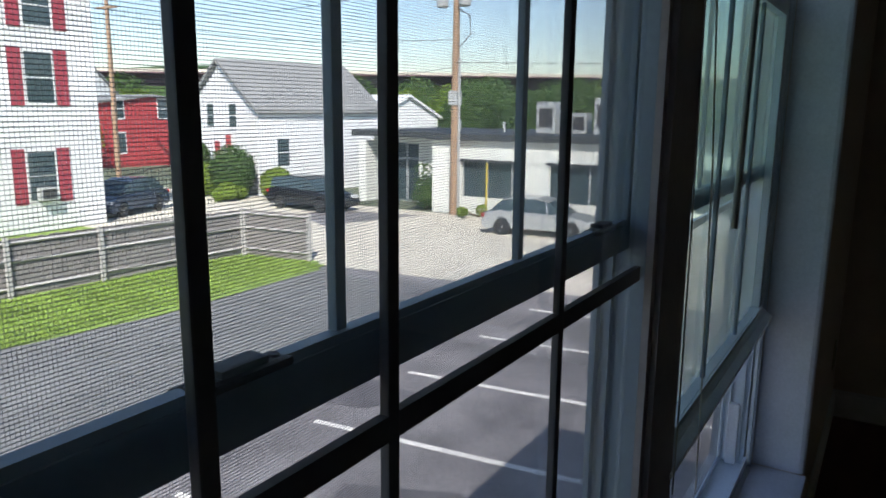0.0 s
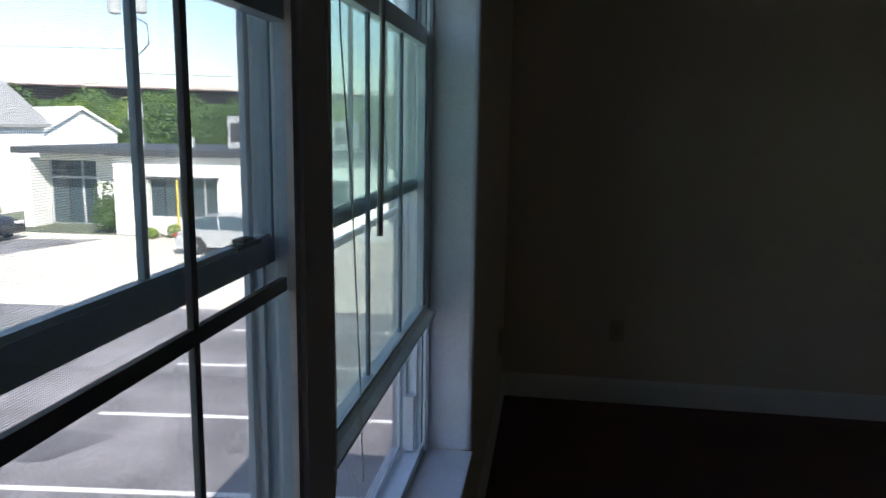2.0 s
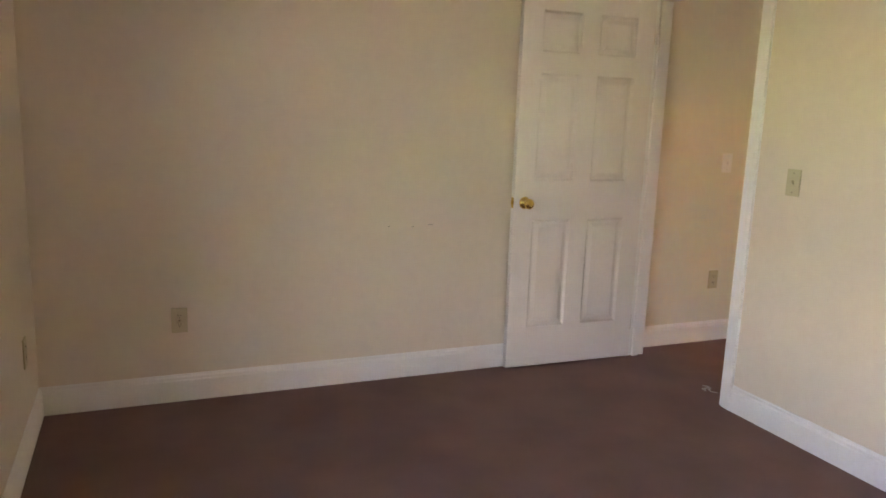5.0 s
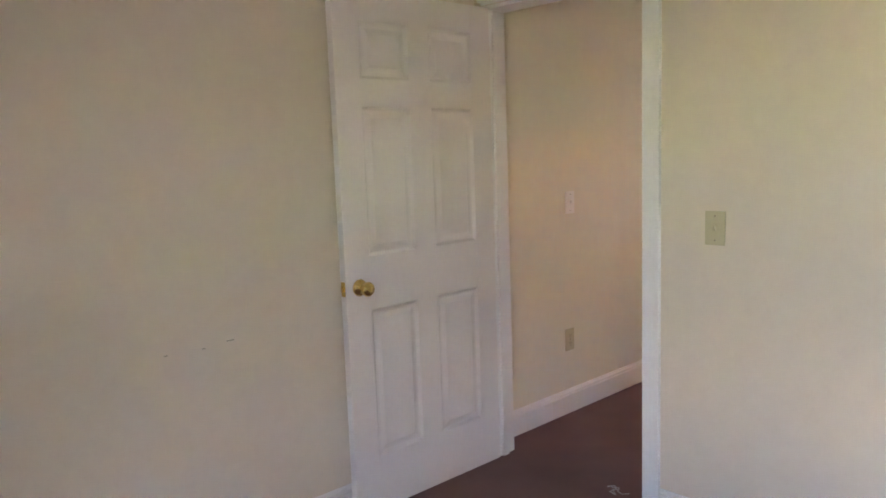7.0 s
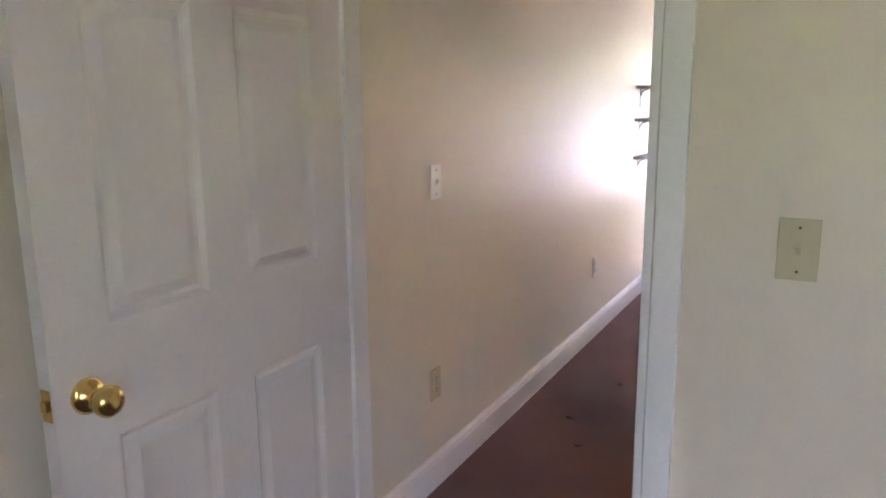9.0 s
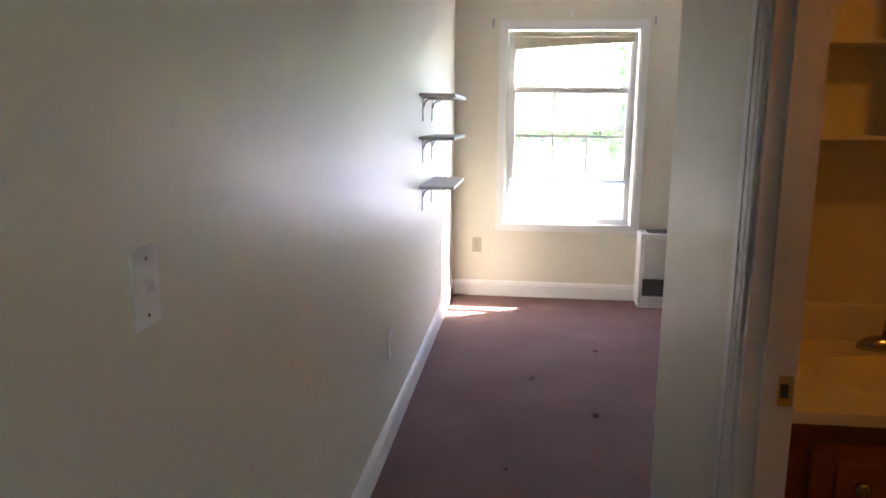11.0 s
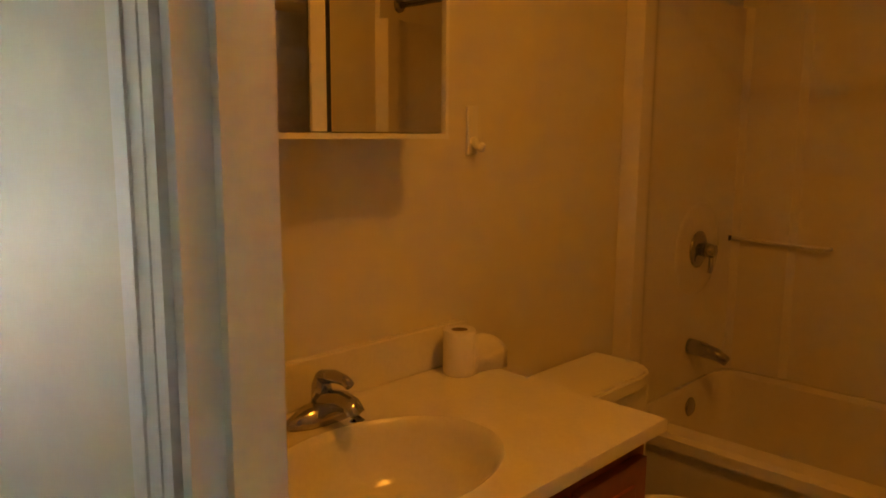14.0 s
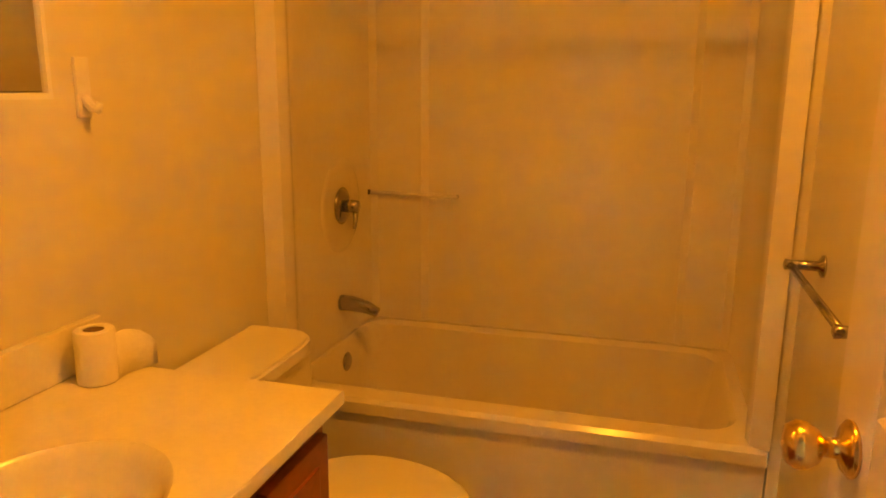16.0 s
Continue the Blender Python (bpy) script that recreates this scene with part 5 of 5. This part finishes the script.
# low white block building with a flat dark roof edge
ib = thing("industrial_building", pose(0, 0, G), "low white block building with a dark flat roof and dark bays", "building")
bm = B()
bays = ((-17.35, -14.15), (-12.9, -8.3), (-6.6, -2.4), (-0.6, 3.6))
xs = [-19.0] + [v for b in bays for v in b] + [12.0]
for a, b in zip(xs[::2], xs[1::2]):
    box(bm, a, b, 26.2, 26.5, 0, 2.55)
box(bm, -19.0, 12.0, 26.2, 26.5, 2.55, 3.50)
for a, b in bays:
    box(bm, a, b, 26.2, 26.5, 0, 0.85)
box(bm, -24.6, 12.0, 29.0, 36.0, 0, 3.50)
box(bm, -19.0, -18.6, 26.5, 29.0, 0, 3.5)
box(bm, -24.6, -24.1, 27.6, 29.0, 0, 3.25)
box(bm, -24.1, -19.0, 28.3, 29.0, 3.15, 3.50)
box(bm, -21.4, -19.0, 28.6, 29.0, 0, 3.15)
part("wall", bm, M_BLOCK, ib)
boxpart("roof", (-24.9, 12.3, 27.4, 36.2, 3.50, 3.80), M_ROOFD, ib, "dark flat roof edge")
boxpart("roof", (-19.2, 12.3, 25.9, 27.4, 3.50, 3.80), M_ROOFD, ib, "dark flat roof edge")
for a, b in bays:
    w = boxpart("window", (a, b, 26.42, 26.46, 0.85, 2.55), M_DARKGLASS, ib, "dark glazed bay")
    boxpart("lintel", (a - 0.12, b + 0.12, 26.10, 26.19, 2.50, 2.62), M_ROOFD, w, "dark lintel")
    n = 5
    for i in range(1, n):
        boxpart("mullion", (a + (b - a) * i / n - 0.03, a + (b - a) * i / n + 0.03, 26.36, 26.42, 0.85, 2.55), M_ROOFD if i % 2 else M_GREYPIPE, w)
g = boxpart("glazed_entrance", (-24.1, -21.4, 28.92, 28.96, 0.1, 3.15), M_DARKGLASS, ib, "dark glazed entrance")
for x in (-24.0, -23.1, -22.3, -21.5):
    boxpart("frame_bar", (x - 0.05, x + 0.05, 28.85, 28.92, 0.1, 3.15), M_GREYPIPE if x != -23.1 else M_ROOFD, g)
boxpart("frame_bar", (-24.1, -21.4, 28.84, 28.90, 2.25, 2.38), M_GREYPIPE, g)
yp = thing("yellow_post", pose(-15.9, 26.0, G), "thin yellow painted marker post beside the white building", "post")
part("shaft", tube(B(), [(0, 0, 0), (0, 0, 2.5)], 0.045, 8), M_YELLOW, yp)
for x, y, w, h in ((-14.6, 30.0, 1.0, 1.5), (-13.2, 30.6, 0.8, 1.0), (-11.6, 30.0, 1.1, 1.7), (-16.9, 29.6, 0.12, 0.5), (-19.6, 29.8, 0.12, 0.6), (-9.6, 30.5, 1.0, 1.3)):
    u = thing("rooftop_unit", pose(x, y, G + 3.80), "grey rooftop unit on the flat roof", "rooftop unit", "rooftop units")
    boxpart("casing", (-w / 2, w / 2, -w / 2, w / 2, 0, h), M_GREYPIPE, u, bevel=0.02)
    if w > 0.5:
        boxpart("vent", (-w * 0.35, w * 0.35, -w / 2 - 0.02, -w / 2 - 0.001, h * 0.2, h * 0.8), M_LOUVRE, u, "dark vent louvre")

# utility poles and wires
pole = thing("utility_pole", pose(-17.5, 25.75, G), "brown wooden utility pole with transformers and a grey conduit", "utility pole")
part("pole", tube(B(), [(0, 0, 0), (0.02, 0, 5), (0.05, 0, 11.5)], [0.21, 0.185, 0.14], 14), M_POLE, pole, smooth="angle")
part("conduit", tube(B(), [(0.26, -0.05, 0), (0.26, -0.05, 7.2)], 0.06, 8), M_GREYPIPE, pole, "grey cable conduit")
boxpart("sleeve", (-0.22, 0.24, -0.23, 0.2, 5.1, 5.75), M_GREYPIPE, pole, "pale band round the pole")
for x in (-0.55, 0.62):
    part("transformer", lathe(B(), [(0.22, 9.4), (0.27, 9.45), (0.27, 10.25), (0.18, 10.35), (0.06, 10.5)], "z", (x, -0.25, 0), 14), M_GREYPIPE, pole, "pale grey transformer can")
boxpart("crossarm", (-1.2, 1.2, -0.22, -0.1, 10.7, 10.85), M_POLE, pole)
part("cable_loop", tube(B(), [(0.1, -0.1, 9.4), (0.8, -0.1, 9.0), (0.85, -0.1, 8.2), (0.3, -0.1, 7.7), (0.1, -0.1, 7.9)], 0.03, 6), M_ROOFD, pole, "drooping black cable loop")
p2 = thing("utility_pole", pose(-47.5, 28.9, G), "orange-brown wooden utility pole by the street", "utility pole")
part("pole", tube(B(), [(0, 0, 0), (0, 0, 13)], [0.2, 0.14], 12), M_POLE, p2, smooth="angle")
boxpart("crossarm", (-1.1, 1.1, -0.1, 0.1, 11.6, 11.75), M_POLE, p2)
for a, b, sag in (((-17.45, 25.6, 6.9), (30, 22, 7.4), 0.9), ((-17.45, 25.6, 3.6), (30, 26, 3.9), 0.6), ((-17.45, 25.6, 4.6), (-47.5, 28.9, 8.0), 0.8), ((-17.45, 25.6, 3.4), (-60, 60, 6.0), 0.9), ((-17.45, 25.6, 7.2), (-47.5, 28.9, 8.2), 0.9)):
    a, b = Vector(a), Vector(b)
    pts = [a.lerp(b, k / 14) - Vector((0, 0, sag * math.sin(math.pi * k / 14))) for k in range(15)]
    tagged(part("overhead_wire", tube(B(), pts, 0.014, 4), M_ROOFD), "thin black overhead cable between poles", "cable", "overhead cables")

# steel bridge on tall piers, far off
br = thing("bridge", pose(0, 0, 0), "long dark red-brown steel girder bridge on tall piers", "bridge")
a, b = Vector((-150, 20)), Vector((40, 170))
d = (b - a).normalized()
nn = Vector((-d.y, d.x))
for z0, z1, t, k, nm in ((4.6, 6.3, 0.6, M_BRIDGE, "girder"), (6.3, 6.5, 3.0, M_BRIDGE, "deck"), (6.5, 6.9, 2.9, M_CONCRETE, "parapet")):
    bm = B()
    pts = [a + nn * t, b + nn * t, b - nn * t, a - nn * t]
    prism(bm, [(p.x, p.y) for p in pts], "z", z0, z1)
    part(nm, bm, k, br)
for i in range(9):
    p = a.lerp(b, (i + 0.5) / 9)
    bm = B()
    box(bm, p.x - 0.9, p.x + 0.9, p.y - 0.9, p.y + 0.9, G, 4.2, 0.1)
    box(bm, p.x - 1.3, p.x + 1.3, p.y - 1.3, p.y + 1.3, 4.2, 4.59, 0.1)
    part("pier", bm, M_CONCRETE, br, "pale concrete pier with a wide cap")


# ---- plants ----
def leaf_cloud(rnd, blobs, count, size, inner=0.55):
    """Many small leaf blades scattered near the surface of several uneven clumps."""
    v, f = [], []
    tot = sum(b[3] ** 2 for b in blobs)
    for cx, cy, cz, r in blobs:
        for _ in range(int(count * r * r / tot)):
            d = Vector((rnd.gauss(0, 1), rnd.gauss(0, 1), rnd.gauss(0, 1))).normalized()
            p = Vector((cx, cy, cz)) + d * r * rnd.uniform(inner, 1.06)
            u = (d.orthogonal() + Vector((rnd.uniform(-.8, .8), rnd.uniform(-.8, .8), rnd.uniform(-.8, .8)))).normalized()
            w = u.cross(d + Vector((rnd.uniform(-.6, .6),) * 3)).normalized()
            s = size * rnd.uniform(0.6, 1.4)
            k = len(v)
            v += [p - u * s, p + w * s * 0.5, p + u * s, p - w * s * 0.5]
            f.append((k, k + 1, k + 2, k + 3))
    me = bpy.data.meshes.new("crown")
    me.from_pydata([tuple(q) for q in v], [], f)
    return me


def tree(seed, m, height, spread, material, label, leaves=5200, size=0.16, kind="tree"):
    rnd = random.Random(seed)
    t = thing(kind, m, label, "tree" if kind == "tree" else "shrub", kind + "s")
    bm = B()
    th = height * 0.38
    tube(bm, [(0, 0, 0), (0.06, 0.03, th * 0.5), (0.02, 0, th), (0.05, 0.1, height * 0.72)], [0.16 * height / 7, 0.12 * height / 7, 0.09 * height / 7, 0.03], 8)
    blobs = [(0, 0, height * 0.75, spread * 0.5)]
    for i in range(9):
        a, z = rnd.uniform(0, 6.28), rnd.uniform(0.36, 0.88) * height
        r = spread * rnd.uniform(0.35, 0.75) * (1.1 - abs(z / height - 0.6))
        e = (math.cos(a) * r, math.sin(a) * r, z)
        tube(bm, [(0.02, 0, th * rnd.uniform(0.7, 1.1)), (e[0] * 0.5, e[1] * 0.5, (th + z) / 2), e], [0.06 * height / 7, 0.04 * height / 7, 0.015], 5)
        blobs.append((*e, spread * rnd.uniform(0.28, 0.46)))
    part("trunk", bm, M_BARK, t)
    me = leaf_cloud(rnd, blobs, leaves, size)
    me.materials.append(material)
    c = new("crown", me)
    c.parent = t
    tagged(c, "uneven crown of small leaves", kind="stuff")
    return t


def shrub(seed, m, w, h, material, label, leaves=11000):
    rnd = random.Random(seed)
    t = thing("shrub", m, label, "shrub", "shrubs")
    bm = B()
    rr = min(w, h) * 0.46
    blobs = [(0, 0, h - rr, rr)]
    for i in range(7):
        a = rnd.uniform(0, 6.28)
        q = (w / 2 - rr) + 0.12 * rr
        r = rr * rnd.uniform(0.62, 0.86)
        e = (math.cos(a) * q, math.sin(a) * q, rnd.uniform(r, max(r * 1.02, h * 0.62)))
        blobs.append((*e, r))
        tube(bm, [(0, 0, 0), (e[0] * 0.6, e[1] * 0.6, e[2] * 0.7)], [0.04, 0.02], 5)
    part("stems", bm, M_BARK, t)
    me = leaf_cloud(rnd, blobs, leaves, 0.095, 0.82)
    me.materials.append(material)
    c = new("foliage", me)
    c.parent = t
    tagged(c, "dense clipped leaves", kind="stuff")
    return t


shrub(1, pose(-34.9, 25.1, G), 2.1, 3.1, M_LEAF, "dark green rounded shrub before the white gabled house")
shrub(2, pose(-31.2, 24.7, G), 2.6, 2.9, M_LEAF, "large dark green clipped round shrub before the white gabled house")
shrub(3, pose(-32.9, 24.2, G), 2.3, 1.9, M_LEAF2, "bright yellow-green low shrub between two round shrubs")
shrub(4, pose(-30.4, 23.5, G), 2.4, 1.0, M_LEAF2, "low spreading bright green shrub beside the drive")
shrub(5, pose(-28.9, 25.8, G), 1.9, 1.7, M_LEAF2, "bright green shrub at the house corner")
shrub(6, pose(-27.2, 27.6, G), 3.4, 1.1, M_LEAF2, "bright green low hedge by the white building")
shrub(7, pose(-33.6, 23.9, G), 1.8, 1.1, M_LEAF, "low dark green shrub at the edge of the drive")
shrub(8, pose(-20.2, 27.6, G), 1.6, 2.4, M_LEAF, "loose green bush by the building entrance", 900)
shrub(9, pose(-19.6, 26.6, G), 1.6, 1.4, M_LEAF, "loose green bush behind the utility pole", 700)
shrub(10, pose(-16.0, 25.75, G), 2.4, 0.6, M_LEAF2, "low weeds along the white building", 500)
shrub(11, pose(-13.9, 25.8, G), 2.2, 0.5, M_LEAF2, "low weeds along the white building", 500)
T1 = tree(21, pose(-24, 52, G), 6.0, 5.4, M_LEAF, "leafy deciduous tree beyond the white building", 16000, 0.15)
T2 = tree(22, pose(-36, 58, G), 5.8, 5.8, M_LEAF2, "bright leafy tree beyond the white building", 16000, 0.15)
rnd = random.Random(3)
for i, (x, y, s, t) in enumerate(((-30, 50, .85, T1), (-42, 66, 1, T1), (-20, 60, 1.0, T2), (-13, 55, 0.95, T1), (-6, 60, 1.0, T2), (2, 56, 0.95, T1), (10, 60, 1, T1), (18, 55, 1.1, T2),
                                  (-50, 72, 1.15, T2), (-58, 50, .9, T1), (-72, 60, 1.2, T1), (-80, 52, 1.1, T2), (-33, 74, 1.2, T1), (-10, 76, 1.25, T2), (-24, 80, 1.3, T1), (8, 80, 1.3, T1), (-66, 28, .8, T1), (-56, 26, .75, T2),
                                  (-47, 46, .8, T1), (-95, 62, 1.3, T2), (-110, 50, 1.3, T1))):
    copy_thing(t, pose(x, y, G, 0, 0, rnd.uniform(0, 360)))
T4 = tree(25, pose(-58, 84, G), 7.6, 7.5, M_LEAF, "broad leafy tree under the far bridge", 9000, 0.3)
for i, (x, y) in enumerate(((-48, 88), (-66, 74), (-40, 96), (-30, 98), (-76, 68), (-20, 106), (-88, 58), (-10, 112), (-99, 48), (2, 122), (14, 130), (-54, 96), (-71, 82))):
    copy_thing(T4, pose(x, y, G, 0, 0, i * 77))
# trees and a bright yard seen through the back room window
T3 = tree(31, pose(31, 1.3, G), 9.5, 6.5, M_LEAF, "large sunlit leafy tree outside the back room window", 24000, 0.12)
for x, y in ((31, 6.5), (33, -6.6), (45, 1), (46, 12), (48, -15)):
    copy_thing(T3, pose(x, y, G, 0, 0, rnd.uniform(0, 360)))
sheet("yard", [(8.73, -30), (60, -30), (60, 30), (8.73, 30)], 0.02, M_CONCRETE, "pale sunlit concrete yard behind the house", "pavement")
h5 = house(pose(14.5, -9.0, G), 7.5, 6.5, 3.0, 4.4, M_SIDING, M_SIDING, "low white outbuilding behind the house", along="x", windows=[(0, 2, 1, 0.9, 1.0, 0)])

# distant wooded ridge
bm = B()
rnd = random.Random(5)
n = 120
ring0, ring1, ring2 = [], [], []
for k in range(n):
    a = k * math.tau / n
    hh = 6 + 5 * math.sin(a * 3 + 1) + 2.5 * math.sin(a * 11) + rnd.uniform(0, 1.6)
    for lst, r, z in ((ring0, 260, G), (ring1, 300, G + hh + 5), (ring2, 380, G + hh * 1.3 + 8)):
        lst.append(bm.verts.new((r * math.cos(a), r * math.sin(a), z + (rnd.uniform(-0.8, 0.8) if z > G else 0))))
for p, q in ((ring0, ring1), (ring1, ring2)):
    for k in range(n):
        bm.faces.new((p[k], p[(k + 1) % n], q[(k + 1) % n], q[k]))
bmesh.ops.recalc_face_normals(bm, faces=bm.faces)
structure(part("backdrop", bm, M_LEAF), "low wooded ridge on the horizon", "hill")


# ---- cars ----
def car(m, paint, label, L=4.5, W=1.78, Hh=1.45, suv=False):
    c = thing("car", m, label, "car", "parked cars")
    s = L / 4.5
    hh = Hh / 1.45
    low = [(-2.22, 0.30), (-2.25, 0.62), (-2.15, 0.86), (-1.55, 0.98), (-0.2, 0.94), (0.95, 0.90), (1.75, 0.80), (2.18, 0.62), (2.25, 0.42), (2.20, 0.26)]
    cab = [(-1.95, 0.93), (-1.50, 1.33), (-1.00, 1.44), (-0.1, 1.45), (0.45, 1.36), (1.20, 0.92)] if not suv else [(-2.12, 0.95), (-1.95, 1.38), (-1.3, 1.45), (0.0, 1.45), (0.45, 1.38), (1.10, 0.92)]
    # side outline with wheel arches cut up from below
    under = []
    for wx in (1.38, -1.38):
        under += [(wx + 0.36 * math.cos(t), 0.30 + 0.36 * math.sin(t)) for t in [k * math.pi / 8 for k in range(9)]]
    outline = low + [(2.0, 0.22)] + [(x, max(z, 0.22)) for x, z in under] + [(-2.0, 0.22)]
    bm = B()
    prism(bm, [(x * s, z * hh) for x, z in outline], "y", -W / 2, W / 2)
    bmesh.ops.bevel(bm, geom=[e for e in bm.edges if abs(abs(e.verts[0].co.y) - W / 2) < 1e-4 and abs(e.verts[0].co.y - e.verts[1].co.y) < 1e-4 and min(e.verts[0].co.z, e.verts[1].co.z) > 0.5], offset=0.07, segments=3, affect="EDGES")
    body = part("body", bm, paint, c, smooth="angle")
    bm = B()
    prism(bm, [(x * s, z * hh) for x, z in cab], "y", -W / 2 + 0.10, W / 2 - 0.10)
    for v in bm.verts:
        k = (v.co.z / hh - 0.92) / 0.53
        v.co.y *= 1 - 0.16 * k
    part("cabin_glass", bm, M_DARKGLASS, c, "dark car windows")
    bm = B()
    prism(bm, [(-1.5 * s, 1.335 * hh), (-1.0 * s, 1.445 * hh), (-0.1 * s, 1.455 * hh), (0.45 * s, 1.365 * hh), (0.43 * s, 1.39 * hh), (-0.1 * s, 1.485 * hh), (-1.0 * s, 1.475 * hh), (-1.52 * s, 1.365 * hh)], "y", -W / 2 + 0.22, W / 2 - 0.22)
    part("roof", bm, paint, c)
    for x in (-0.55, 0.42):
        for sy in (-1, 1):
            bm = B()
            y = sy * (W / 2 - 0.105)
            tube(bm, [(x * s, y, 0.93 * hh), ((x - 0.08) * s, sy * (W / 2 - 0.21), 1.40 * hh)], 0.03, 5)
            part("pillar", bm, paint, c)
    for wx in (1.38, -1.38):
        for sy, ax in ((-1, "-y"), (1, "y")):
            w = part("wheel", lathe(B(), [(0.20, -0.20), (0.31, -0.19), (0.325, -0.14), (0.325, -0.03), (0.31, 0.0), (0.20, 0.0)], ax, (wx * s, sy * (W / 2 - 0.01), 0.325), 20), M_TYRE, c, "black tyre")
            part("rim", lathe(B(), [(0.20, -0.04), (0.19, 0.004), (0.16, -0.02), (0.05, -0.015), (0.04, 0.006)], ax, (wx * s, sy * (W / 2 - 0.01), 0.325), 14), M_RIM, w, "pale alloy wheel")
    for sy in (-1, 1):
        boxpart("headlight", (2.05 * s, 2.22 * s, sy * (W / 2 - 0.04), sy * (W / 2 - 0.42), 0.60 * hh, 0.72 * hh), M_LAMPGLASS, c, "clear headlight", bevel=0.03)
        boxpart("tail_light", (-2.26 * s, -2.12 * s, sy * (W / 2 + 0.004), sy * (W / 2 - 0.30), 0.68 * hh, 0.84 * hh), M_TAIL, c, "red tail light", bevel=0.02)
    return c


car(pose(-11.7, 22.9, G + 0.02, 0, 0, 8), M_SILVER, "silver hatchback parked before the white building")
car(pose(-24.3, 23.5, G + 0.02, 0, 0, -6), M_BLACKCAR, "black car parked on the pale drive", 4.7, 1.85, 1.6, True)
car(pose(-30.4, 17.4, G + 0.02, 0, 0, -70), M_BLUECAR, "dark blue car parked behind the white house", 4.5, 1.8, 1.6)

# the street falls away from the house by half a degree
slope = Matrix.Translation((0.2, -3.8, 1.45)) @ Matrix.Rotation(radians(-0.5), 4, Vector((0.8, 0.6, 0.0))) @ Matrix.Translation((-0.2, 3.8, -1.45))
for ob in [o for o in bpy.data.objects if o not in indoors and o.parent is None]:
    ob.matrix_basis = slope @ ob.matrix_basis
